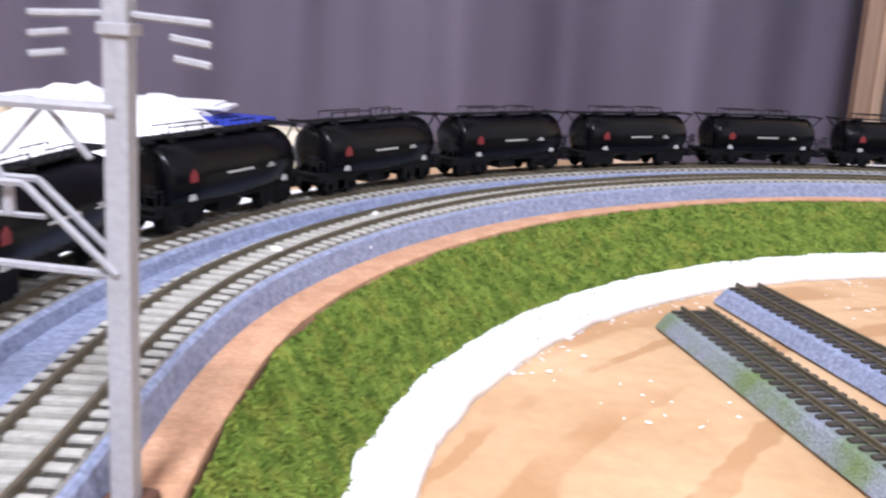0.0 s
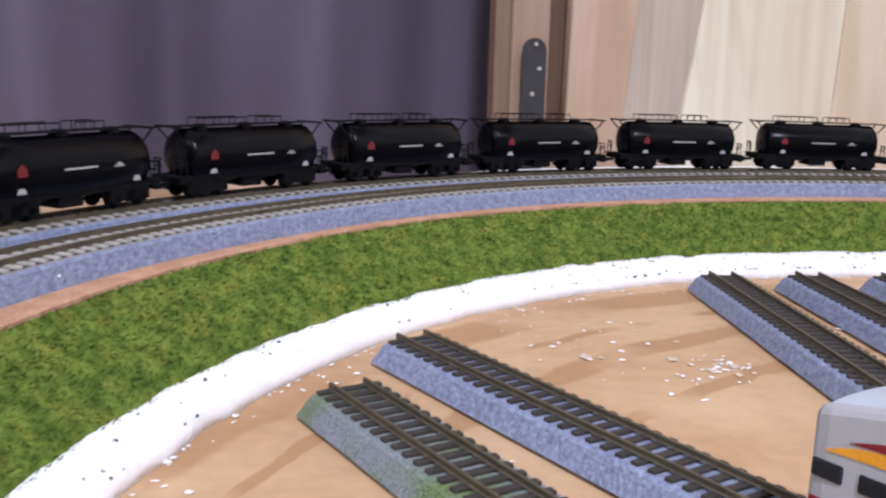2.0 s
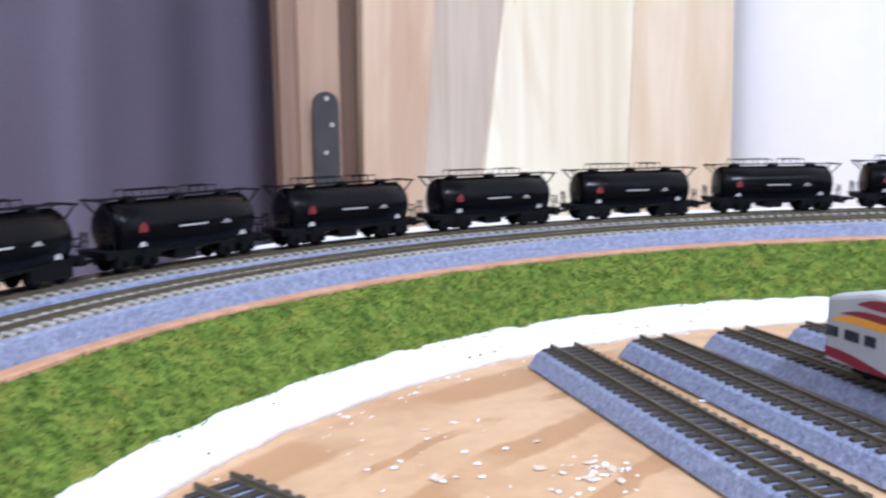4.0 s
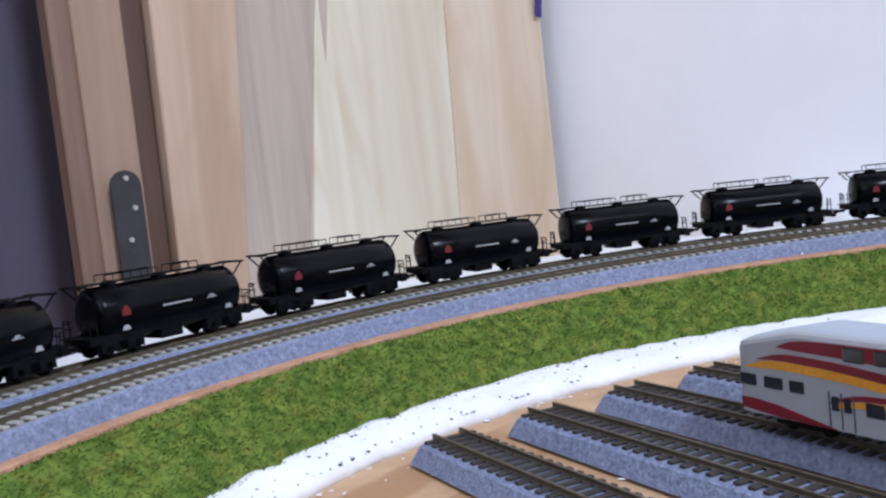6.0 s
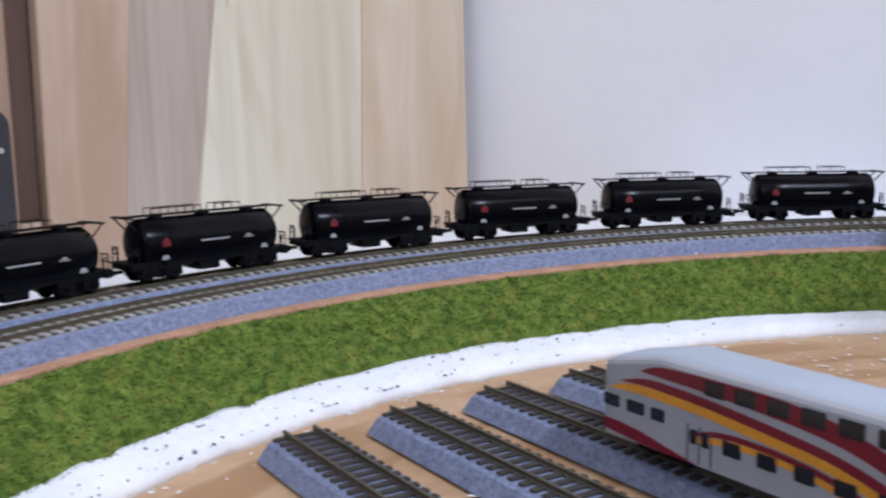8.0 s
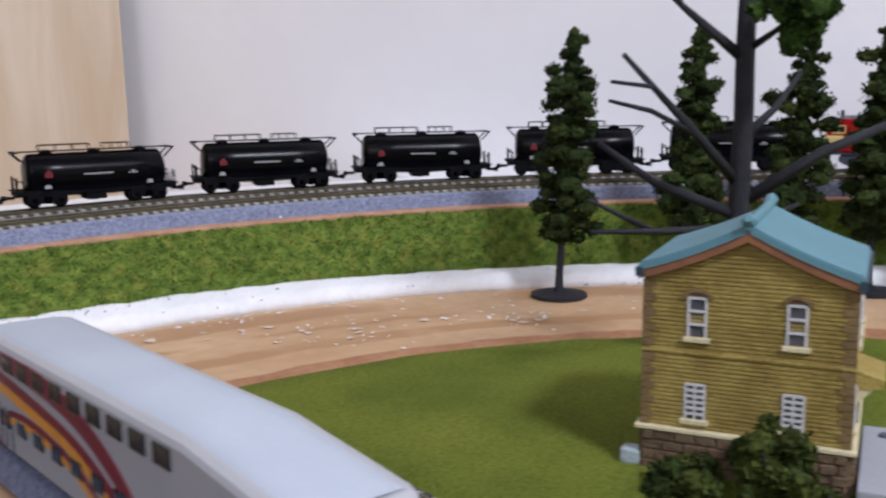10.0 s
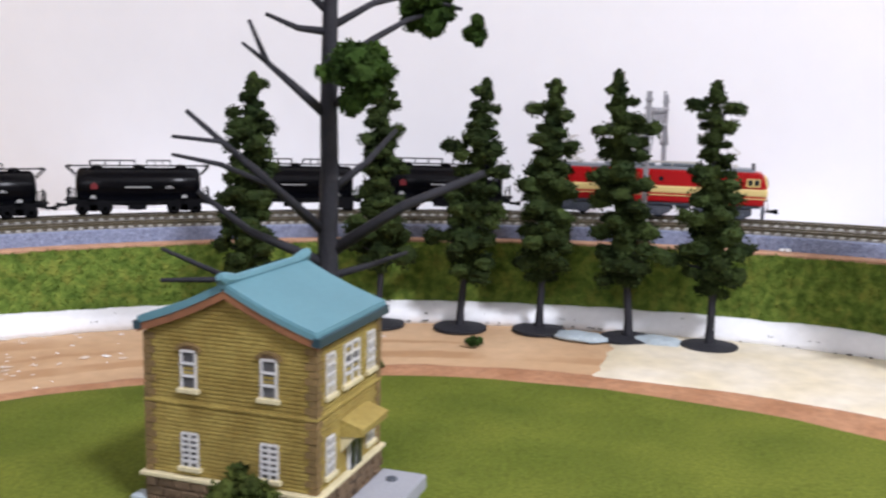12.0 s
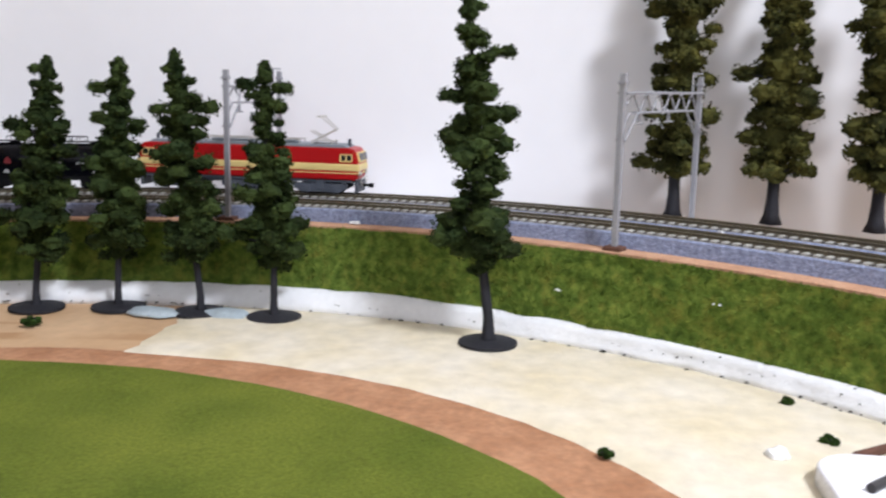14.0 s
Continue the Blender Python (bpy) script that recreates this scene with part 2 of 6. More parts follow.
M_SILVER = mat("silver_trim", (0.6, 0.58, 0.54), 0.35, 0.6, scale=80, var=0.1)
M_WHITEP = mat("white_print", (0.40, 0.40, 0.39), 0.5, scale=80, var=0.1)
M_REDP = mat("red_print", (0.16, 0.010, 0.014), 0.5, scale=80, var=0.1)
M_CAR = mat("coach_grey_white", (0.40, 0.405, 0.42), 0.5, scale=50, var=0.05, fine=0.02)
M_CARROOF = mat("coach_roof", (0.45, 0.505, 0.57), 0.5, scale=50, var=0.06, fine=0.02)
M_MAROON = mat("coach_maroon", (0.205, 0.007, 0.019), 0.4, scale=60, var=0.1)
M_ORANGE = mat("coach_orange", (0.78, 0.33, 0.02), 0.4, scale=60, var=0.08)
M_BRICK = mat("yellow_brick", (0.375, 0.285, 0.074), 0.8, scale=120, color2=(0.250, 0.175, 0.038), bump=0.5, bscale=900, fine=0.18, fscale=900)
M_QUOIN = mat("dark_quoin", (0.21, 0.135, 0.052), 0.8, scale=150, var=0.3, fine=0.2)
M_STONE = mat("brown_stone", (0.17, 0.11, 0.06), 0.85, scale=200, var=0.45, bump=0.6, bscale=700, fine=0.25)
M_TRIM = mat("cream_trim", (0.66, 0.58, 0.36), 0.7, scale=150, var=0.15)
M_WFRAME = mat("window_frame_white", (0.60, 0.59, 0.58), 0.5, scale=150, var=0.08)
M_TEAL = mat("teal_roof", (0.105, 0.245, 0.285), 0.6, scale=60, var=0.1, fine=0.04)
M_TEALD = mat("teal_roof_edge", (0.022, 0.055, 0.070), 0.5, scale=60, var=0.1, fine=0.04)
M_FASCIA = mat("brown_fascia", (0.27, 0.11, 0.05), 0.7, scale=90, var=0.3)
M_SLAB = mat("grey_slab", (0.33, 0.34, 0.37), 0.7, scale=60, var=0.1, fine=0.06)
M_TRUNK = mat("grey_plastic_trunk", (0.025, 0.025, 0.031), 0.7, scale=120, var=0.3, bump=0.4, bscale=700, spec=0.25)
M_LEAF = mat("dark_foliage", (0.040, 0.058, 0.016), 0.9, scale=90, color2=(0.015, 0.026, 0.009), fine=0.25, fscale=700, island=0.5, spec=0.08)
M_LEAFO = mat("olive_foliage", (0.090, 0.085, 0.022), 0.9, scale=90, color2=(0.026, 0.031, 0.011), fine=0.25, fscale=700, island=0.5, spec=0.08)
M_LEAFG = mat("green_foliage", (0.042, 0.078, 0.016), 0.9, scale=90, color2=(0.018, 0.038, 0.009), fine=0.25, fscale=700, island=0.5, spec=0.08)
M_BUSH = mat("bush_foliage", (0.056, 0.068, 0.014), 0.9, scale=90, color2=(0.020, 0.034, 0.010), fine=0.25, fscale=700, island=0.5, spec=0.08)
M_PLASTIC = mat("pale_grey_plastic", (0.30, 0.30, 0.32), 0.5, scale=80, var=0.08)
M_PAPER = mat("white_paper", (0.86, 0.86, 0.88), 0.7, scale=10, var=0.03)
M_BLUE = mat("blue_plastic", (0.02, 0.05, 0.45), 0.4, scale=20, var=0.1)
M_DEBRIS = mat("dark_crumbs", (0.05, 0.05, 0.04), 0.9, scale=400, var=0.4)
M_CHIP = mat("white_flakes", (0.85, 0.85, 0.84), 0.8, scale=300, var=0.08)
M_SMEAR = mat("plaster_smear", (0.70, 0.61, 0.52), 0.85, scale=300, color2=(0.60, 0.47, 0.35), fine=0.1, fscale=900)
M_PEBBLE = mat("pale_blue_stone", (0.40, 0.47, 0.50), 0.6, scale=150, var=0.25, bump=0.5, bscale=500)
M_STRIP = mat("brown_worn_board", (0.45, 0.23, 0.12), 0.8, scale=60, color2=(0.33, 0.15, 0.07), bump=0.5, bscale=500, fine=0.2, fscale=300, detail=9)
M_HGLASS = mat("grey_model_glazing", (0.10, 0.10, 0.105), 0.3, scale=80, var=0.4)
M_RUST = mat("rust_patch", (0.12, 0.05, 0.03), 0.85, scale=150, var=0.3)


# ---- mesh helpers ----
def link_mesh(name, bm, material, parent=None, label="", smooth=False):
    me = bpy.data.meshes.new(name)
    bm.normal_update()
    bm.to_mesh(me)
    bm.free()
    for q in me.polygons:
        q.use_smooth = smooth
    for k in (material if isinstance(material, (list, tuple)) else [material]):
        me.materials.append(k)
    ob = new(name, me)
    if parent is not None:
        ob.parent = parent
    if label:
        ob["label"] = label
    return ob


def part(name, bm, material, parent, label="", smooth=False):
    return link_mesh(name, bm, material, parent, label, smooth)


def from_lists(name, verts, faces, material, parent=None, smooth=False):
    me = bpy.data.meshes.new(name)
    me.from_pydata(verts, [], faces)
    me.update()
    me.materials.append(material)
    if smooth:
        for q in me.polygons:
            q.use_smooth = True
    ob = new(name, me)
    if parent is not None:
        ob.parent = parent
    return ob


def thing(name, m, label, category, group=""):
    ob = new(name)
    ob.empty_display_size = 0.01
    ob.matrix_basis = m
    tagged(ob, label, category, group)
    return ob


def box(bm, x0, x1, y0, y1, z0, z1, bevel=0.0, m=None):
    r = bmesh.ops.create_cube(bm, size=1.0)
    vs = r["verts"]
    bmesh.ops.scale(bm, vec=(x1 - x0, y1 - y0, z1 - z0), verts=vs)
    bmesh.ops.translate(bm, vec=((x0 + x1) / 2, (y0 + y1) / 2, (z0 + z1) / 2), verts=vs)
    if m is not None:
        bmesh.ops.transform(bm, matrix=m, verts=vs)
    if bevel:
        es = list({e for v in vs for e in v.link_edges})
        bmesh.ops.bevel(bm, geom=es, offset=bevel, segments=2, affect="EDGES", profile=0.6)
    return bm


def rod(bm, a, b, r0, r1=None, n=6):
    a, b = Vector(a), Vector(b)
    d = b - a
    r = bmesh.ops.create_cone(bm, cap_ends=True, segments=n, radius1=r0, radius2=r0 if r1 is None else r1, depth=d.length)
    m = Matrix.Translation((a + b) / 2) @ d.to_track_quat("Z", "Y").to_matrix().to_4x4()
    bmesh.ops.transform(bm, matrix=m, verts=r["verts"])
    return bm


def tube(bm, pts, n=10, ribs=0.0):
    """A bent, tapered stem through (place, radius), with rounded end."""
    rings = []
    for k, (c, r) in enumerate(pts):
        c = Vector(c)
        d = (Vector(pts[min(k + 1, len(pts) - 1)][0]) - Vector(pts[max(k - 1, 0)][0])).normalized()
        e = d.orthogonal().normalized()
        if rings:
            e = (prev - d * prev.dot(d)).normalized()
        prev = e
        f = d.cross(e)
        ring = []
        for i in range(n):
            a = 2 * math.pi * i / n
            rr = r * (1 + ribs * (1 if i % 2 else -1))
            ring.append(bm.verts.new(c + (e * math.cos(a) + f * math.sin(a)) * rr))
        rings.append(ring)
    for p, q in zip(rings, rings[1:]):
        for i in range(n):
            bm.faces.new((p[i], p[(i + 1) % n], q[(i + 1) % n], q[i]))
    bm.faces.new(list(reversed(rings[0])))
    bm.faces.new(rings[-1])
    return bm


def prism(bm, outline, lo, hi, axis="y"):
    """A flat outline of (u, v) pushed out along an axis."""
    def put(u, v, w):
        return {"y": (u, w, v), "x": (w, u, v), "z": (u, v, w)}[axis]
    a = [bm.verts.new(put(u, v, lo)) for u, v in outline]
    b = [bm.verts.new(put(u, v, hi)) for u, v in outline]
    n = len(outline)
    fs = [bm.faces.new(a), bm.faces.new(list(reversed(b)))]
    for i in range(n):
        fs.append(bm.faces.new((a[i], b[i], b[(i + 1) % n], a[(i + 1) % n])))
    bmesh.ops.recalc_face_normals(bm, faces=fs)
    return bm


# ---- the plan of the loop ----
CX, CY = 0.488, 0.477


def r_edge(a):
    """The inner foot of the roadbed, as a distance from the loop's middle."""
    return 0.37688 + 0.0067 * math.cos(a) + 0.0099 * math.sin(a) - 0.01733 * math.cos(2 * a) - 0.00178 * math.sin(2 * a) + 0.00095 * math.sin(3 * a)


def flatten(deg):
    """How far the near bend lies inside the round loop before it runs on along the west side."""
    if deg < 132:
        return 0.0
    if deg > 176:
        a = radians(deg)
        x = np.interp(deg, (176, 180, 186), (-0.3334, -0.3318, -0.3310))
        return r_edge(a) - x / math.cos(a)
    return float(np.interp(deg, (136, 145, 150, 155, 160, 165, 170, 176), (0.0, 0.0018, 0.0026, 0.0036, 0.0052, 0.0086, 0.0140, 0.0200)))


def edge_point(deg):
    """The inner foot of the roadbed."""
    a = radians(deg)
    r = r_edge(a) - sum(flatten(deg + d) for d in (-3, -2, -1, 0, 1, 2, 3)) / 7
    return Vector((CX + r * math.cos(a), CY + r * math.sin(a), 0))


EDGE = [edge_point(-95 + 0.5 * i) for i in range(0, 2 * 315 + 1)]
ANG = [-95 + 0.5 * i for i in range(0, 2 * 315 + 1)]
ARC = [0.0]
for i in range(1, len(EDGE)):
    ARC.append(ARC[-1] + (EDGE[i] - EDGE[i - 1]).length)


def height(deg):
    u = max(0.0, min(1.0, (105 - deg) / 122))
    w = max(0.0, min(1.0, (deg - 122) / 34))
    return 0.0277 + 0.0126 * u * u * (3 - 2 * u) + 0.0020 * w * w * (3 - 2 * w)


def along(s, off=0.0, up=0.0):
    """The place, the way ahead (clockwise) and the outward way at arc length s."""
    i = int(np.searchsorted(ARC_N, s)) - 1
    i = max(1, min(len(EDGE) - 3, i))
    f = (s - ARC[i]) / (ARC[i + 1] - ARC[i])
    p = EDGE[i].lerp(EDGE[i + 1], f)
    t0, t1 = (EDGE[i + 1] - EDGE[i - 1]).normalized(), (EDGE[i + 2] - EDGE[i]).normalized()
    t = t0.lerp(t1, f).normalized()
    out = Vector((t.y, -t.x, 0))
    deg = ANG[i] + f * 0.5
    p = p + out * off
    p.z = height(deg) + up
    return p, -t, out


ARC_N, ANG_N = np.array(ARC), np.array(ANG)


def deg_of(s):
    return float(np.interp(s, ARC_N, ANG_N))


# offsets of the kerb's foot, the turf's foot and the ledge's rim from the roadbed, round the loop
ROUND = (-48, -24, 0, 24, 48, 72, 96, 120, 144, 168)


def kerb_rim(deg):
    return float(np.interp(deg, ROUND, (-0.0225, -0.0165, -0.0185, -0.0279, -0.0393, -0.0515, -0.0468, -0.0422, -0.0400, -0.0412)))


def turf_foot(deg):
    return float(np.interp(deg, ROUND, (-0.0130, -0.0125, -0.0120, -0.0160, -0.0263, -0.0355, -0.0354, -0.0332, -0.0285, -0.0282)))


def kerb_top(deg):
    return float(np.interp(deg, ROUND, (0.0072, 0.0080, 0.0098, 0.0080, 0.0067, 0.0073, 0.0080, 0.0080, 0.0071, 0.0067)))


def ledge_rim(deg):
    return float(np.interp(deg, ROUND, (-0.0088, -0.0092, -0.0082, -0.0082, -0.0075, -0.0070, -0.0052, -0.0036, -0.0080, -0.0090)))


KNOWN = {}


def arc_of(deg):
    if deg not in KNOWN:
        KNOWN[deg] = float(np.interp(deg, ANG_N, ARC_N))
    return KNOWN[deg]


def sweep(name, profile, material, d0, d1, step=0.006, parent=None, absolute=False, closed=True, wobble=0.0, smooth=False, shift=None):
    """A section of (offset, height) carried along the loop. absolute: heights over the table, else over the ledge."""
    s0, s1 = arc_of(d0), arc_of(d1)
    n = int((s1 - s0) / step)
    verts, faces, k = [], [], len(profile)
    for j in range(n + 1):
        s = s0 + (s1 - s0) * j / n
        p, t, o = along(s)
        for i, (a, z) in enumerate(profile):
            w = wobble * (noise.noise(Vector((s * 40, i * 3.1, 7))) if wobble else 0)
            q = p + o * (a + w + (shift(s, i) if shift else 0))
            q.z = z if absolute else p.z + z
            verts.append(q)
    for j in range(n):
        for i in range(k if closed else k - 1):
            i2 = (i + 1) % k
            faces.append((j * k + i, (j + 1) * k + i, (j + 1) * k + i2, j * k + i2))
    if closed:
        faces.append(tuple(range(k)))
        faces.append(tuple(n * k + i for i in reversed(range(k))))
    return from_lists(name, verts, faces, material, parent, smooth)


D0, D1 = -78, 214


# ---- room ----
def room():
    def slab(name, x0, x1, y0, y1, z0, z1, material, label=""):
        bm = bmesh.new()
        box(bm, x0, x1, y0, y1, z0, z1)
        return tagged(link_mesh(name, bm, material), label, "", "", "structure")
    slab("floor", -1.9, 1.5, -1.9, 1.45, -0.80, -0.76, M_FLOOR, "plain dark room floor under the table")
    slab("ceiling", -1.9, 1.5, -1.9, 1.45, 1.62, 1.66, M_ROOM, "plain pale ceiling over the layout")
    slab("wall_west", -1.94, -1.9, -1.9, 1.45, -0.76, 1.62, M_ROOM, "plain painted wall behind the layout")
    slab("wall_south", -1.9, 1.5, -1.94, -1.9, -0.76, 1.62, M_ROOM, "plain painted wall behind the layout")
    slab("wall_north", -1.9, 1.5, 1.16, 1.20, -0.76, 1.62, M_WALL, "white wall behind the curtain and boards")
    # the white wall, turned a little towards the layout
    a, b = Vector((0.80, 1.16, 0)), Vector((1.012, 0.25, 0))
    d = (b - a).normalized()
    nrm = Vector((-d.y, d.x, 0))
    bm = bmesh.new()
    out = [(a.x, a.y), (a.x + d.x * 2.9, a.y + d.y * 2.9), (a.x + d.x * 2.9 + nrm.x * 0.05, a.y + d.y * 2.9 + nrm.y * 0.05), (a.x + nrm.x * 0.05, a.y + nrm.y * 0.05)]
    prism(bm, out, -0.76, 1.62, "z")
    tagged(link_mesh("wall_east", bm, M_WALL), "smooth white painted wall behind the track", "", "", "structure")


room()


# ---- table and ground ----
def sand_rim(deg):
    """Where the sand ends and the bare brown board begins."""
    return -float(np.interp(deg, (-60, -36, -30, -21, -10, 0, 8, 16, 28, 40, 52, 70), (0.142, 0.1215, 0.1155, 0.1070, 0.1015, 0.1005, 0.1025, 0.1035, 0.1070, 0.1190, 0.1260, 0.1360)))


def lawn_rim(deg):
    return -float(np.interp(deg, (-60, -32, -26, -20, -14, -8, 0, 8, 16, 24, 32, 38, 48, 56, 64, 75, 100), (0.172, 0.147, 0.1395, 0.1345, 0.1302, 0.1266, 0.1228, 0.1208, 0.1203, 0.1222, 0.1248, 0.1295, 0.1322, 0.1355, 0.1405, 0.1430, 0.1430)))


def ground():
    bm = bmesh.new()
    box(bm, -0.75, 0.99, -0.5, 1.13, -0.03, -0.0005, 0.001)
    tagged(link_mesh("ground", bm, M_PLY), "tan wooden baseboard with worn pale patches", "baseboard", "", "structure")
    # cream sanded sheet that covers the far side of the baseboard
    verts, faces = [], []
    n, m = 70, 14
    for i in range(n + 1):
        deg = -80 + (13.5 - -80) * i / n
        p, t, o = along(arc_of(deg))
        for j in range(m + 1):
            f = j / m
            a = (kerb_rim(deg) + 0.004) * (1 - f) + sand_rim(deg) * f + (0.003 * noise.noise(Vector((i * 0.3, j * 0.5, 2))) if j else 0)
            q = p + o * a
            if i == n:
                q = q + t * (0.004 * noise.noise(Vector((j * 0.9, 3, 1))))
            q.z = 0.0007 + 0.0004 * noise.noise(Vector((q.x * 60, q.y * 60, 0))) if 0 < j < m and i < n else -0.0003
            verts.append(q)
    for i in range(n):
        for j in range(m):
            a = i * (m + 1) + j
            faces.append((a, a + 1, a + m + 2, a + m + 1))
    tagged(from_lists("sand_sheet", verts, faces, M_CREAM, None, True), "cream sanded sheet lying along the white kerb", "sand", "", "structure")


ground()


def grass_mat():
    """The round lawn: a flocked sheet with a slightly uneven rim."""
    cx, cy = 0.585, 0.50
    verts, faces = [Vector((cx, cy, 0.004))], []
    n, rings = 120, 16
    for r in range(1, rings + 1):
        for i in range(n):
            a = 2 * math.pi * i / n
            p, t, o = along(arc_of(math.degrees(a) if math.degrees(a) < 215 else math.degrees(a) - 360)) if (math.degrees(a) < 212 or math.degrees(a) > 268) else (Vector((CX + 0.36 * math.cos(a), CY + 0.36 * math.sin(a), 0)), None, Vector((math.cos(a), math.sin(a), 0)))
            dd = math.degrees(a) if math.degrees(a) < 215 else math.degrees(a) - 360
            rim = p + o * lawn_rim(dd)
            # the mat is cut straight beside the yard
            c0, line = Vector((cx, cy, 0)), Vector((0.5480, 0.7140, 0))
            side = Vector((0.976, -0.217, 0))
            g0, g1 = (c0 - line).dot(side), (rim - line).dot(side)
            if g1 < 0:
                rim = c0.lerp(rim, g0 / (g0 - g1))
            q = Vector((cx, cy, 0)).lerp(rim, r / rings)
            q = q + (q - Vector((cx, cy, 0))).normalized() * (0.0012 * noise.noise(Vector((i * 0.5, 0, 4))) if r == rings else 0)
            q.z = 0.0035 + 0.0012 * noise.noise(Vector((q.x * 45, q.y * 45, 3))) if r < rings else 0.0004
            verts.append(q)
    for i in range(n):
        faces.append((0, 1 + i, 1 + (i + 1) % n))
    for r in range(rings - 1):
        for i in range(n):
            a, b = 1 + r * n + i, 1 + r * n + (i + 1) % n
            faces.append((a, a + n, b + n, b))
    tagged(from_lists("lawn", verts, faces, M_MAT, None, True), "bright olive-green flocked grass mat on the board", "lawn", "", "structure")


grass_mat()


def brown_strip():
    """A strip of bare brown board between the sand and the lawn, and a dark strip for the lawn's shaded edge beside the
    yard.
    """
    verts, faces = [], []
    n, m = 160, 5
    for i in range(n + 1):
        deg = -80 + 160 * i / n
        p, t, o = along(arc_of(deg))
        lo, hi = 0.006 - lawn_rim(deg), -sand_rim(deg) - 0.004
        for j in range(m + 1):
            f = j / m
            q = p - o * (hi + (lo - hi) * f + (0.0016 * noise.noise(Vector((i * 0.35, 1.7, 3))) + 0.0012 * noise.noise(Vector((i * 1.3, 5, 3))) if j == 0 else 0))
            q.z = 0.00012 if 0 < j < m else -0.0004
            verts.append(q)
    for i in range(n):
        for j in range(m):
            a = i * (m + 1) + j
            faces.append((a, a + 1, a + m + 2, a + m + 1))
    tagged(from_lists("bare_board", verts, faces, M_STRIP), "strip of bare reddish brown board round the lawn", "board", "", "structure")
    # dark strip paints the shade on the mat's cut side
    bm = bmesh.new()
    box(bm, -0.0034, -0.0002, -0.20, 0.0, -0.0004, 0.0024, 0.0005)
    ob = link_mesh("lawn_edge_shade", bm, M_FASCIA)
    ob.matrix_basis = pose(0.5512, 0.7284, 0, 0, 0, -12.53)
    tagged(ob, "thin dark red-brown strip standing for the lawn's shaded side edge", "edging", "", "structure")


brown_strip()


# embankment: white kerb, turf slope, cork ledge, white plateau behind the track
def kerb():
    """The plaster kerb: a rounded lip at its foot, rising to the turf."""
    s0, s1 = arc_of(D0), arc_of(D1)
    n, verts, faces = int((s1 - s0) / 0.004), [], []
    for j in range(n + 1):
        s = s0 + (s1 - s0) * j / n
        p, t, o = along(s)
        d = deg_of(s)
        a, b, zt = kerb_rim(d), turf_foot(d), kerb_top(d)
        lip = 0.0013 * noise.noise(Vector((s * 60, 3.1, 7))) + 0.0007 * noise.noise(Vector((s * 210, 1.3, 2)))
        rise = 0.0004 * noise.noise(Vector((s * 90, 8, 1)))
        for off, z in ((a + lip, -0.001), (a + lip + 0.0004, 0.0026 + rise), (a + lip * 0.6 + 0.0022, 0.0048 + rise), (a * 0.6 + b * 0.4, 0.0040 + 0.3 * zt + rise), (b, zt + 0.0002 + rise), (b + 0.004, zt + 0.0012), (b + 0.004, -0.001)):
            q = p + o * off
            q.z = z
            verts.append(q)
    k = 7
    for j in range(n):
        for i in range(k):
            i2 = (i + 1) % k
            faces.append((j * k + i, (j + 1) * k + i, (j + 1) * k + i2, j * k + i2))
    tagged(from_lists("kerb", verts, faces, M_FOAM, None, True), "rough white plaster kerb with dark crumbs", "kerb", "", "structure")


kerb()
tagged(sweep("cork_ledge", [(0.0, -0.006), (0.0003, -0.0004), (0.0012, 0.0), (0.020, 0.0), (0.020, -0.006)], M_CORK, D0, D1, wobble=0.0004, shift=lambda s, i: ledge_rim(deg_of(s)) if i < 3 else 0), "reddish brown cork ledge under the track", "ledge", "", "structure")
def plateau_rim(s):
    """The plateau widens to the wall and the leaning boards behind the far bend."""
    return float(np.interp(deg_of(s), (10, 25, 48, 66, 84, 98, 112), (0.0, 0.020, 0.072, 0.072, 0.060, 0.040, 0.0)))


tagged(sweep("plateau", [(0.022, -0.02), (0.022, -0.0008), (0.040, -0.0008), (0.093, -0.0012), (0.095, -0.026)], M_FOAM, D0, D1, shift=lambda s, i: plateau_rim(s) if i > 2 else 0), "white foam plateau carrying the track", "plateau", "", "structure")


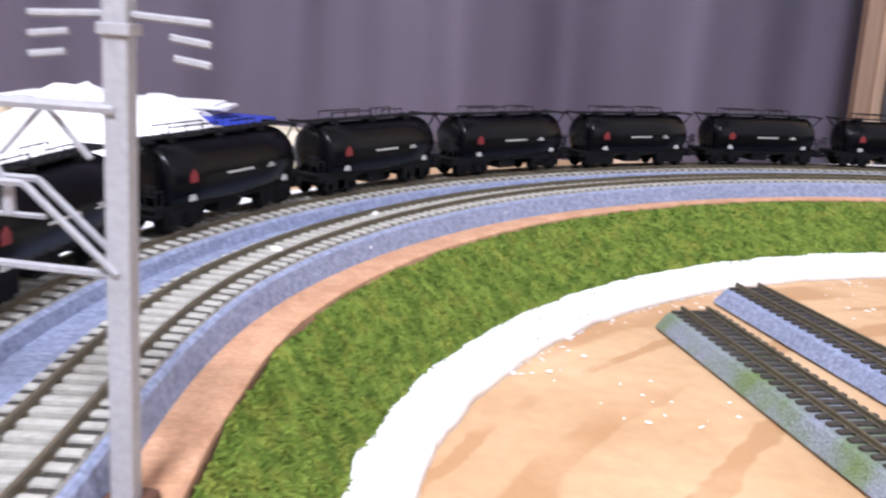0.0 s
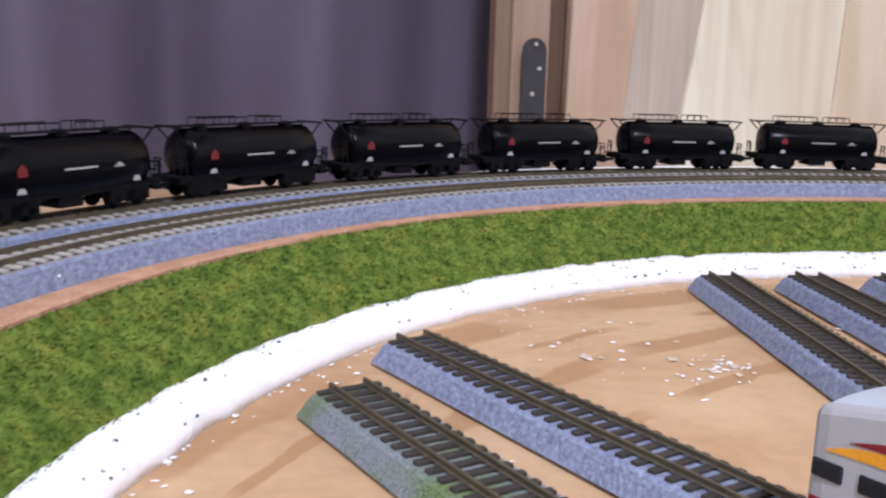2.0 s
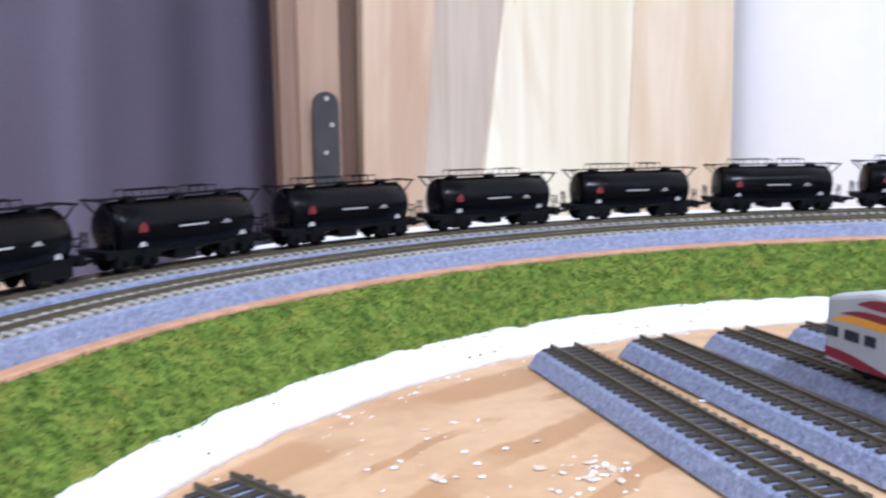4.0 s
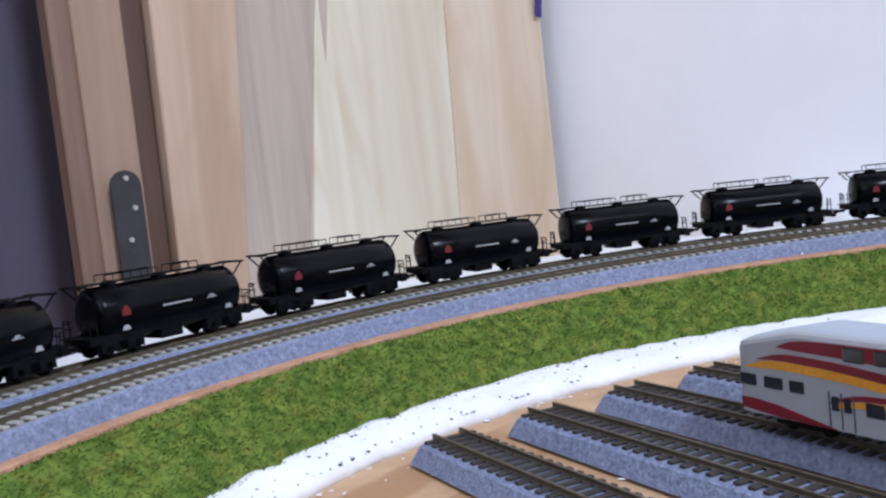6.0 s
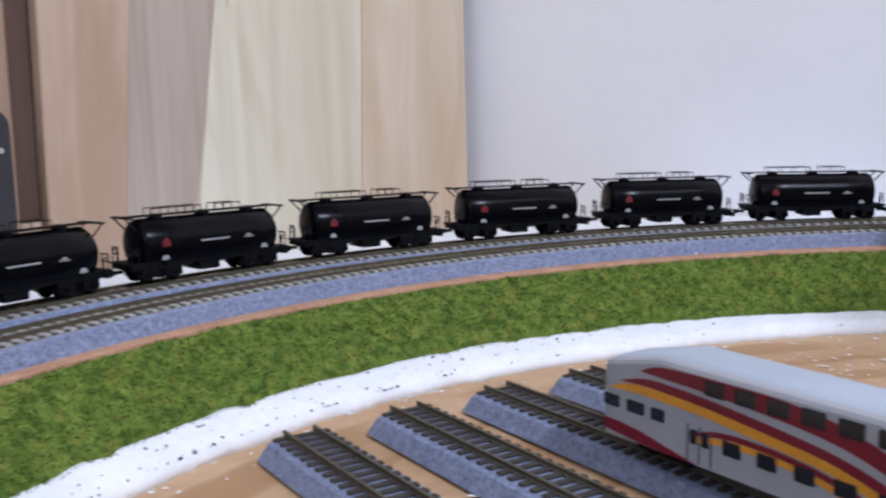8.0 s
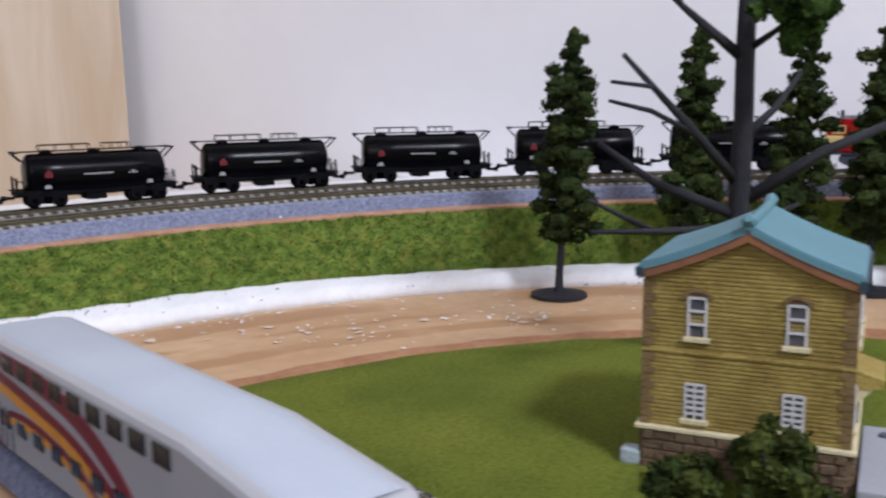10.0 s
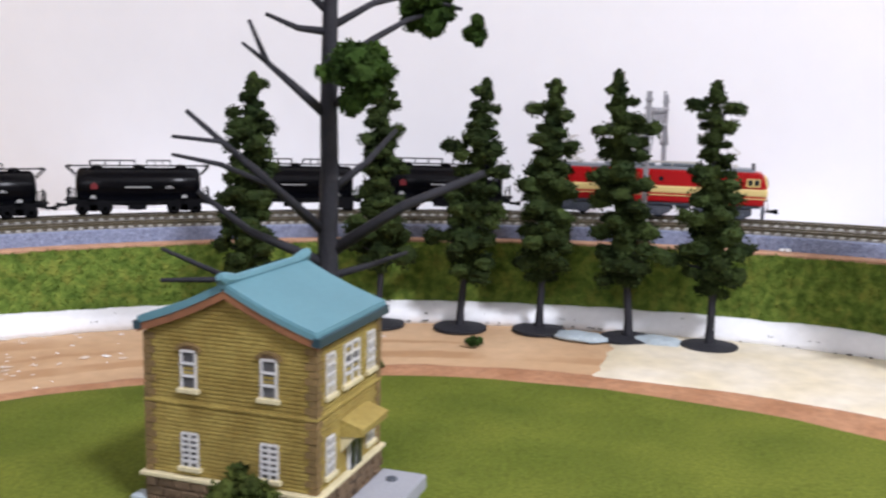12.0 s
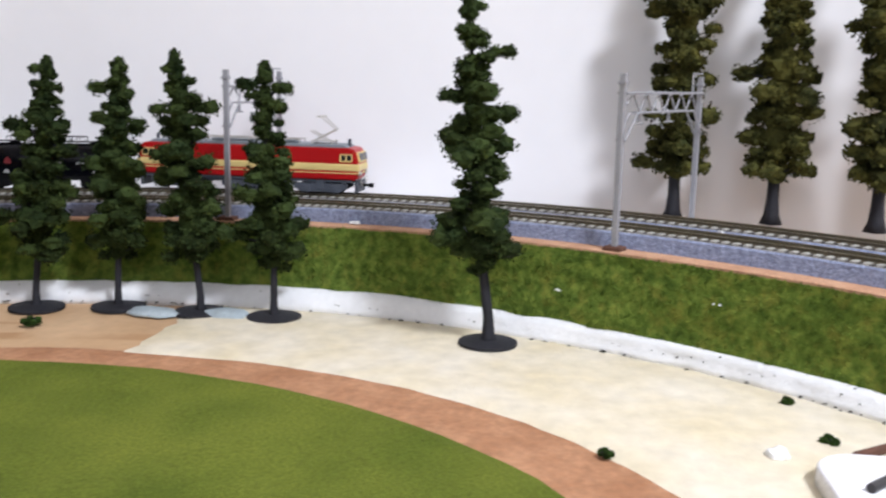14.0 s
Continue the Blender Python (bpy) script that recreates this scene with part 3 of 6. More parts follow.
def turf():
    s0, s1 = arc_of(D0), arc_of(D1)
    n, m = 420, 9
    verts, faces = [], []

    def slope(s, f):
        p, t, o = along(s)
        d = deg_of(s)
        a = turf_foot(d) * (1 - f) + (ledge_rim(d) - 0.0006) * f
        z0, z1 = kerb_top(d) - 0.0006, p.z - 0.0012
        q = p + o * (a + 0.0012 * noise.noise(Vector((s * 55, f * 3, 1))))
        q.z = z0 + (z1 - z0) * (f ** 0.9) + (0.0012 - 0.0007 * f) * noise.noise(Vector((s * 80, f * 5, 9)))
        return q, o
    for j in range(n + 1):
        for i in range(m + 1):
            verts.append(slope(s0 + (s1 - s0) * j / n, i / m)[0])
    for j in range(n):
        for i in range(m):
            a = j * (m + 1) + i
            faces.append((a, a + m + 1, a + m + 2, a + 1))
    base = tagged(from_lists("turf_slope", verts, faces, M_GRASSBASE, None, True), "green turf slope of the embankment", "embankment", "", "structure")
    rnd = random.Random(11)
    verts, faces = [], []
    for k in range(90000):
        s = rnd.uniform(s0 + 0.02, s1 - 0.02)
        f = rnd.uniform(-0.03, 1.02)
        q, o = slope(s, max(0, min(1, f)))
        l = rnd.uniform(0.0005, 0.0013)
        d = Vector((rnd.gauss(0, 0.7), rnd.gauss(0, 0.7), rnd.uniform(0.2, 1.0))) - o * 0.7
        d.normalize()
        side = d.cross(Vector((rnd.gauss(0, 1), rnd.gauss(0, 1), rnd.gauss(0, 1)))).normalized() * rnd.uniform(0.00016, 0.00034)
        b = len(verts)
        verts += [q - side, q + side, q + d * l + side * 0.5, q + d * l - side * 0.5]
        faces.append((b, b + 1, b + 2, b + 3))
    tagged(from_lists("grass_tufts", verts, faces, M_TUFT), "mixed light and dark green scatter grass", "grass", "", "stuff")


turf()


# ---- main line: two tracks on blue-grey roadbed ----
GAUGE = 0.0046          # half the distance between the rails


def tie_mesh():
    """A pale sleeper across the track with low bevelled edges."""
    verts = [(u * (0.0088 - k), v * (0.00105 - k * 0.5), z) for z, k in ((0.0066, 0.0), (0.0072, 0.0), (0.0074, 0.0002)) for u, v in ((-1, -1), (1, -1), (1, 1), (-1, 1))]
    faces = [(8, 9, 10, 11)] + [(4 * r + i, 4 * r + (i + 1) % 4, 4 * r + 4 + (i + 1) % 4, 4 * r + 4 + i) for r in (0, 1) for i in range(4)]
    me = bpy.data.meshes.new("sleeper")
    me.from_pydata(verts, [], faces)
    me.materials.append(M_SLEEPGREY)
    return me


TIE = tie_mesh()


def main_track(label, centre):
    tr = thing("railway_track", Matrix(), label, "railway track", "main line tracks")
    c = centre
    sweep("roadbed", [(c - 0.0117, 0.0), (c - 0.0106, 0.0058), (c - 0.0099, 0.0064), (c + 0.0100, 0.0064), (c + 0.0112, 0.0058), (c + 0.0128, 0.0)], M_BALLAST, D0, D1, parent=tr)["label"] = "speckled blue-grey plastic roadbed"
    sweep("ballast_top", [(c - 0.0093, 0.006), (c - 0.0090, 0.0067), (c + 0.0090, 0.0067), (c + 0.0093, 0.006)], M_BALLTOP, D0, D1, parent=tr)
    for g in (-1, 1):
        sweep("ballast_strip", [(c + g * 0.0071 - 0.0016, 0.0062), (c + g * 0.0071 - 0.0016, 0.0069), (c + g * 0.0071 + 0.0016, 0.0069), (c + g * 0.0071 + 0.0016, 0.0062)], M_SLEEPER, D0, D1, parent=tr)["label"] = "dark ballast between the sleeper ends"
    for g in (-GAUGE, GAUGE):
        sweep("rail", [(c + g - 0.0007, 0.0070), (c + g - 0.00035, 0.0074), (c + g - 0.0005, 0.0086), (c + g + 0.0005, 0.0086), (c + g + 0.00035, 0.0074), (c + g + 0.0007, 0.0070)], M_RAIL, D0, D1, parent=tr)
        sweep("rail_head", [(c + g - 0.0004, 0.0087), (c + g + 0.0004, 0.0087), (c + g + 0.0004, 0.0088), (c + g - 0.0004, 0.0088)], M_RAILTOP, D0, D1, parent=tr)
    verts, faces = [], []
    s, end = arc_of(D0) + 0.004, arc_of(D1) - 0.004
    near0, near1 = arc_of(-32), arc_of(168)
    step = max(0.0043, (near1 - near0) / 299)
    while s < end:
        p, t, o = along(s)
        if near0 < s < near1:
            tie = new("sleeper", TIE)
            tie.parent = tr
            tie.matrix_basis = Matrix(((o.x, -o.y, 0, p.x + o.x * c), (o.y, o.x, 0, p.y + o.y * c), (0, 0, 1, p.z), (0, 0, 0, 1)))
            s += step
            continue
        b = len(verts)
        for z in (0.0066, 0.0073):
            for u, v in ((-1, -1), (1, -1), (1, 1), (-1, 1)):
                w = 0.0088 - (0.0002 if z > 0.007 else 0)
                q = p + o * (c + u * w) + t * (v * 0.00105)
                q.z = p.z + z
                verts.append(q)
        faces += [(b + 4, b + 5, b + 6, b + 7), (b, b + 1, b + 5, b + 4), (b + 1, b + 2, b + 6, b + 5), (b + 2, b + 3, b + 7, b + 6), (b + 3, b, b + 4, b + 7)]
        s += step
    ob = from_lists("far_sleeper", verts, faces, M_SLEEPGREY, tr)
    ob["kind"] = "stuff"
    return tr


main_track("inner main line track with pale sleepers on blue-grey roadbed", 0.0128)
main_track("outer main line track with pale sleepers on blue-grey roadbed", 0.0462)
tagged(sweep("roadbed_infill", [(0.0236, -0.002), (0.0240, 0.0026), (0.0352, 0.0026), (0.0356, -0.002)], M_BALLAST, D0, D1), "blue-grey ballast filling the gap between the two tracks", "ballast", "", "structure")
OUTER = 0.0462
RAIL_UP = 0.0088


# ---- yard sidings ----
def sleeper_mesh():
    bm = bmesh.new()
    box(bm, -0.0086, 0.0086, -0.0010, 0.0010, 0.0058, 0.0067, 0.0002)
    me = bpy.data.meshes.new("sleeper")
    bm.to_mesh(me)
    bm.free()
    me.materials.append(M_SLEEPER)
    return me


SLEEPER = sleeper_mesh()


def siding(x, y, dx, dy, length, label, mossy=False):
    """A straight siding whose bed begins at its left foot (x, y) and runs along (dx, dy)."""
    turn = math.degrees(math.atan2(dy, dx)) - 90
    tr = thing("siding_track", pose(x, y, 0.0006, 0, 0, turn), label, "siding track", "yard sidings")
    # local y runs along the track; the foot at (x, y) is the right or left edge of the bed
    c = -0.0125
    bm = bmesh.new()
    n = int(length / 0.02)
    prof = [(-0.0125, 0.0), (-0.0100, 0.0052), (-0.0088, 0.0058), (0.0088, 0.0058), (0.0100, 0.0052), (0.0125, 0.0)]
    rows = []
    for j in range(n + 1):
        v = length * j / n
        cut = 0.0025 if j == 0 else 0
        rows.append([bm.verts.new((c + a, v + (cut if z > 0.001 else 0), z)) for a, z in prof])
    for j in range(n):
        for i in range(6):
            bm.faces.new((rows[j][i], rows[j + 1][i], rows[j + 1][(i + 1) % 6], rows[j][(i + 1) % 6]))
    bm.faces.new(rows[0])
    bm.faces.new(list(reversed(rows[-1])))
    bmesh.ops.recalc_face_normals(bm, faces=bm.faces)
    part("roadbed", bm, M_MOSSY if mossy else M_BALLAST, tr, "mossy blue-grey roadbed" if mossy else "speckled blue-grey roadbed")
    for g in (-GAUGE, GAUGE):
        bm = bmesh.new()
        prism(bm, [(c + g - 0.0007, 0.0066), (c + g - 0.0003, 0.0069), (c + g - 0.00045, 0.0081), (c + g + 0.00045, 0.0081), (c + g + 0.0003, 0.0069), (c + g + 0.0007, 0.0066)], 0.001 + random.uniform(0, 0.002), length, "y")
        part("rail", bm, M_RAIL, tr, "tarnished brown rail")
    v = 0.004
    while v < length:
        ob = new("sleeper", SLEEPER)
        ob.parent = tr
        ob.location = (c, v, 0.0)
        v += 0.0046
    return tr


siding(0.256, 0.7035, 0.281, -0.960, 0.26, "short siding with brown sleepers and mossy blue-grey bed", True)
siding(0.2825, 0.7420, 0.316, -0.949, 0.30, "siding with brown sleepers on blue-grey bed")
siding(0.4280, 0.8150, -0.223, -0.975, 0.36, "siding with brown sleepers on blue-grey bed")
siding(0.4650, 0.8100, -0.218, -0.976, 0.36, "siding with brown sleepers on blue-grey bed")
siding(0.5015, 0.8040, -0.216, -0.976, 0.42, "siding with brown sleepers carrying a parked coach")
siding(0.5375, 0.7960, -0.216, -0.976, 0.36, "siding with brown sleepers on blue-grey bed")


# ---- behind the track: boards, curtain ----
def curtain():
    verts, faces = [], []
    n, m = 260, 24
    x0, x1 = -0.75, 0.446
    for i in range(n + 1):
        f = i / n
        x = x0 + (x1 - x0) * f
        w = 0.026 * math.sin(f * 26 + 2.2 * math.sin(f * 7)) + 0.007 * math.sin(f * 61 + 1.3) + 0.003 * math.sin(f * 139 + 0.4)
        for j in range(m + 1):
            z = -0.05 + 0.75 * j / m
            k = 1 + 0.25 * math.sin(j * 0.3 + f * 9)
            verts.append(Vector((x + 0.004 * math.sin(z * 11 + f * 20) * (1 if i < n - 8 else 0), 1.105 + w * k, z)))
    for i in range(n):
        for j in range(m):
            a = i * (m + 1) + j
            faces.append((a, a + m + 1, a + m + 2, a + 1))
    ob = from_lists("curtain", verts, faces, M_CURTAIN, None, True)
    sol = ob.modifiers.new("thickness", "SOLIDIFY")
    sol.thickness = 0.002
    tagged(ob, "dark mauve-grey curtain hanging in folds", "curtain")


curtain()


def plank(bottom, top, y, thick, material, label, z1=0.62, back=0.0):
    """A board leaning on the wall: its left and right edge at the foot and at the height z1; back: how much further its right edge stands."""
    bm = bmesh.new()
    prism(bm, [(bottom[0], 0.0), (bottom[1], 0.0), (top[1], z1), (top[0], z1)], 0, thick, "y")
    bmesh.ops.bevel(bm, geom=list(bm.edges), offset=0.0008, segments=1, affect="EDGES")
    for v in bm.verts:
        v.co.y += v.co.z * 0.03 + back * (v.co.x - bottom[0]) / (bottom[1] - bottom[0])
    ob = link_mesh("wooden_board", bm, material)
    ob.matrix_basis = pose(0, y, -0.0004)
    return tagged(ob, label, "board", "leaning boards")


plank((0.4190, 0.4300), (0.4180, 0.4290), 1.0375, 0.012, M_BOARDS[0], "narrow brown wooden lath leaning on the wall")
plank((0.4290, 0.4525), (0.4285, 0.4560), 1.0345, 0.014, M_BOARDS[4], "tan wooden board with a steel strap leaning on the wall")
# added dark strip that paints the shade beside the pinkish board
plank((0.4510, 0.4640), (0.4540, 0.4730), 1.0405, 0.012, M_BOARDS[5], "dark brown strip standing for the shade between two boards")
plank((0.4645, 0.5000), (0.4760, 0.5540), 1.033, 0.016, M_BOARDS[1], "pinkish planed wooden board leaning on the wall")
plank((0.4980, 0.5450), (0.5520, 0.6500), 1.036, 0.014, M_BOARDS[2], "grey-brown planed wooden board leaning on the wall")
plank((0.5360, 0.6720), (0.6410, 0.7120), 1.030, 0.014, M_BOARDS[3], "wide pale yellow plywood board leaning on the wall", back=0.0235)
plank((0.6725, 0.7935), (0.7125, 0.8020), 1.0535, 0.014, M_BOARDS[6], "pale beige plywood board leaning on the wall", back=0.0195)


def foot_block():
    bm = bmesh.new()
    box(bm, 0.4200, 0.4600, 1.0290, 1.0335, 0.0, 0.0530, 0.0008)
    tagged(link_mesh("wooden_block", bm, M_BOARDS[1]), "low pale wooden block at the foot of the strapped board", "wood offcut")


foot_block()


def strap():
    ob = thing("steel_strap", pose(0.4408, 1.0285, 0.0, -1.7, 0, 0), "dark steel strap with bolt heads on a brown board", "strap")
    bm = bmesh.new()
    w = 0.0074
    out = [(-w, -0.0), (w, -0.0)] + [(w * math.cos(a), 0.0965 + w * math.sin(a)) for a in [math.pi * k / 10 for k in range(11)]]
    prism(bm, out, -0.002, 0.0, "y")
    part("plate", bm, M_STEEL, ob)
    for u, z in ((0.0002, 0.1000), (0.0028, 0.0857), (-0.0010, 0.0706)):
        bm = bmesh.new()
        rod(bm, (u, -0.0032, z), (u, -0.0019, z), 0.0012, 0.0015, 8)
        part("bolt", bm, M_SILVER, ob, "bright bolt head")


strap()


def blue_strip():
    bm = bmesh.new()
    box(bm, -0.0030, 0.0030, -0.0012, 0.0, -0.012, 0.020, 0.0003, Matrix.Rotation(radians(8), 4, "Y"))
    ob = link_mesh("blue_tape", bm, mat("dark_blue_tape", (0.03, 0.02, 0.16), 0.5, scale=60, var=0.2))
    ob.matrix_basis = pose(0.7905, 1.0750, 0.208)
    tagged(ob, "short dark blue tape strip on the pale plywood board", "tape")


blue_strip()


# ---- rolling stock ----
def at_track(deg_s, off, up):
    """The pose of a vehicle whose middle is at arc length deg_s: its x axis points forward, y to its left."""
    p, t, o = along(deg_s, off, up)
    ob = Matrix.Translation(p) @ Matrix((( t.x, -t.y, 0, 0), (t.y, t.x, 0, 0), (0, 0, 1, 0), (0, 0, 0, 1)))
    return ob


def wheelset(bm, x, r=0.0027, half=0.0046):
    for s in (-1, 1):
        rod(bm, (x, s * (half - 0.0009), r), (x, s * half, r), r, r, 14)
    rod(bm, (x, -half, r), (x, half, r), 0.0006, 0.0006, 6)


def coupler(parent, x, sign):
    bm = bmesh.new()
    box(bm, min(x, x + sign * 0.0042), max(x, x + sign * 0.0042), -0.0006, 0.0006, 0.0042, 0.0056, 0.0002)
    box(bm, min(x + sign * 0.0036, x + sign * 0.0058), max(x + sign * 0.0036, x + sign * 0.0058), -0.0014, 0.0012, 0.0038, 0.0060, 0.0003)
    part("coupler", bm, M_BLACKM, parent)


def tank_wagon():
    w = thing("tank_wagon", Matrix(), "black four-axle tank wagon with white lettering bars on the track", "tank wagon", "tank wagons")
    bm = bmesh.new()
    # one turned barrel with dished ends
    rings = []
    for x, r in ((-0.0310, 0.0060), (-0.0300, 0.0085), (-0.0286, 0.0096), (-0.0150, 0.0096), (0.0, 0.0096), (0.0150, 0.0096), (0.0286, 0.0096), (0.0300, 0.0085), (0.0310, 0.0060)):
        rings.append([bm.verts.new((x, r * math.sin(6.2832 * k / 32), 0.0146 + r * math.cos(6.2832 * k / 32))) for k in range(32)])
    for j in range(len(rings) - 1):
        for k in range(32):
            bm.faces.new((rings[j][k], rings[j + 1][k], rings[j + 1][(k + 1) % 32], rings[j][(k + 1) % 32]))
    bm.faces.new(rings[0])
    bm.faces.new(rings[-1])
    bmesh.ops.recalc_face_normals(bm, faces=bm.faces)
    # the barrel hangs deeper towards its middle
    for v in bm.verts:
        if v.co.z < 0.0105:
            v.co.z -= 0.0010 * max(0, 1 - abs(v.co.x) / 0.03)
    part("tank", bm, M_BLACK, w, "glossy black barrel", True)
    for x in (-0.021, 0.0, 0.021):
        bm = bmesh.new()
        rod(bm, (x, 0, 0.0236), (x, 0, 0.0252), 0.0030, 0.0028, 14)
        rod(bm, (x, 0, 0.0252), (x, 0, 0.0257), 0.0022, 0.0018, 14)
        part("dome", bm, M_BLACK, w)
    bm = bmesh.new()
    box(bm, -0.0354, 0.0354, -0.0028, 0.0028, 0.0249, 0.0253)
    for s in (-1, 1):
        box(bm, s * 0.0344 - 0.0012, s * 0.0344 + 0.0012, -0.0062, 0.0062, 0.0247, 0.0253)
        for y in (-0.0045, 0.0045):
            rod(bm, (s * 0.0354, y, 0.0247), (s * 0.0312, y, 0.0205), 0.00035, None, 5)
    part("walkway", bm, M_BLACKM, w, "thin black roof walkway")
    bm = bmesh.new()
    for x0, x1 in ((-0.024, -0.002), (0.004, 0.016)):
        for y in (-0.0028, 0.0028):
            rod(bm, (x0, y, 0.0278), (x1, y, 0.0278), 0.00022, None, 4)
            for x in np.linspace(x0, x1, 4):
                rod(bm, (x, y, 0.0252), (x, y, 0.0278), 0.0002, None, 4)
    part("handrail", bm, M_BLACKM, w)
    bm = bmesh.new()
    box(bm, -0.0352, 0.0352, -0.0012, 0.0012, 0.0052, 0.0076)
    for y in (-0.0062, 0.0062):
        box(bm, -0.0340, 0.0340, y - 0.0008, y + 0.0008, 0.0062, 0.0082)
    for s in (-1, 1):
        box(bm, s * 0.0340 - 0.0014, s * 0.0340 + 0.0014, -0.0080, 0.0080, 0.0055, 0.0080, 0.0002)
        box(bm, s * 0.0225 - 0.0055, s * 0.0225 + 0.0055, -0.0072, 0.0072, 0.0058, 0.0098, 0.0004)
        box(bm, s * 0.0345 - 0.002, s * 0.0345 + 0.002, -0.0078, 0.0078, 0.0078, 0.0082)
    part("underframe", bm, M_BLACKM, w)
    for s in (-1, 1):
        x = s * 0.0349
        bars = [((x, y, 0.0078), (x, y, 0.0140)) for y in (-0.0074, -0.004, 0.004, 0.0074)]
        bars += [((x, d * 0.0074, z), (x, d * 0.003, z)) for z in (0.0138, 0.0112) for d in (-1, 1)]
        bars += [((s * 0.0326, y, 0.0078), (s * 0.0326, y, 0.0126)) for y in (-0.0078, 0.0078)]
        bars += [((s * 0.0326, y, 0.0126), (x, y, 0.0126)) for y in (-0.0078, 0.0078)]
        for a, b in bars:
            bm = bmesh.new()
            rod(bm, a, b, 0.00028, None, 4)
            part("railing_bar", bm, M_BLACKM, w)
        bogie = bmesh.new()
        for y in (-0.0062, 0.0062):
            box(bogie, s * 0.0225 - 0.0084, s * 0.0225 + 0.0084, y - 0.0009, y + 0.0009, 0.0022, 0.0066, 0.0002)
            for x in (-0.0056, 0.0056):
                box(bogie, s * 0.0225 + x - 0.0013, s * 0.0225 + x + 0.0013, y - 0.0009, y + 0.0009, 0.0014, 0.0046, 0.0002)
            box(bogie, s * 0.0225 - 0.002, s * 0.0225 + 0.002, y - 0.0009, y + 0.0009, 0.0020, 0.0056, 0.0002)
        bg = part("bogie", bogie, M_BLACKM, w)
        for x in (-0.0056, 0.0056):
            bm = bmesh.new()
            wheelset(bm, s * 0.0225 + x, 0.0034)
            part("wheelset", bm, M_BLACKM, bg)
        coupler(w, s * 0.0352, s)
    bm = bmesh.new()
    box(bm, -0.0060, 0.0034, -0.0062, 0.0062, 0.0026, 0.0066, 0.0006)
    rod(bm, (-0.001, 0, 0.002), (-0.001, 0, 0.0085), 0.0018, 0.0026, 8)
    part("brake_gear", bm, M_BLACKM, w)
    for s in (-1, 1):
        y = s * 0.00960
        bm = bmesh.new()
        box(bm, -0.0068, 0.0060, y - 0.0001, y + 0.0001, 0.0144, 0.0150)
        part("name_bar", bm, M_WHITEP, w, "white lettering bar")
        bm = bmesh.new()
        box(bm, 0.0130, 0.0172, y - 0.0001, y + 0.0001, 0.0141, 0.0145)
        box(bm, 0.0141, 0.0161, y - 0.0001, y + 0.0001, 0.0147, 0.0153)
        part("emblem", bm, M_WHITEP, w, "small white emblem")
        bm = bmesh.new()
        prism(bm, [(-0.0235, 0.0138), (-0.0202, 0.0138), (-0.0202, 0.0158), (-0.0218, 0.0174), (-0.0235, 0.0158)], y - 0.0001, y + 0.0001, "y")
        part("hazard_plate", bm, M_REDP, w, "dull red hazard plate")
        for x in (-0.0225, 0.0225):
            bm = bmesh.new()
            prism(bm, [(x - 0.0016, 0.0090), (x + 0.0016, 0.0090), (x + 0.0009, 0.0106), (x - 0.0009, 0.0106)], y + s * 0.0000, y + s * 0.0003, "y")
            part("data_panel", bm, M_WHITEP, w, "pale data panel")
    return w


def pantograph(parent, x, flip):
    ob = bmesh.new()
    box(ob, x - 0.006, x + 0.006, -0.0045, 0.0045, 0.0262, 0.0267, 0.0001)
    for a in (-0.005, 0.005):
        for b in (-0.004, 0.004):
            rod(ob, (x + a, b, 0.0245), (x + a, b, 0.0264), 0.0006, None, 6)
    f = flip
    for y in (-0.003, 0.003):
        rod(ob, (x - f * 0.004, y, 0.0268), (x + f * 0.0065, y * 0.8, 0.0322), 0.00035, None, 5)
        rod(ob, (x + f * 0.0065, y * 0.8, 0.0322), (x - f * 0.001, y * 1.2, 0.0385), 0.0003, None, 5)
        rod(ob, (x + f * 0.002, y, 0.0268), (x - f * 0.0065, y * 0.8, 0.0312), 0.0003, None, 5)
    rod(ob, (x + f * 0.0065, -0.0026, 0.0322), (x + f * 0.0065, 0.0026, 0.0322), 0.00035, None, 5)
    rod(ob, (x - f * 0.001, -0.0060, 0.0385), (x - f * 0.001, 0.0060, 0.0385), 0.0005, None, 6)
    rod(ob, (x - f * 0.0022, -0.0055, 0.0384), (x - f * 0.0022, 0.0055, 0.0384), 0.0004, None, 6)
    part("pantograph", ob, M_SILVER, parent, "folded metal pantograph")


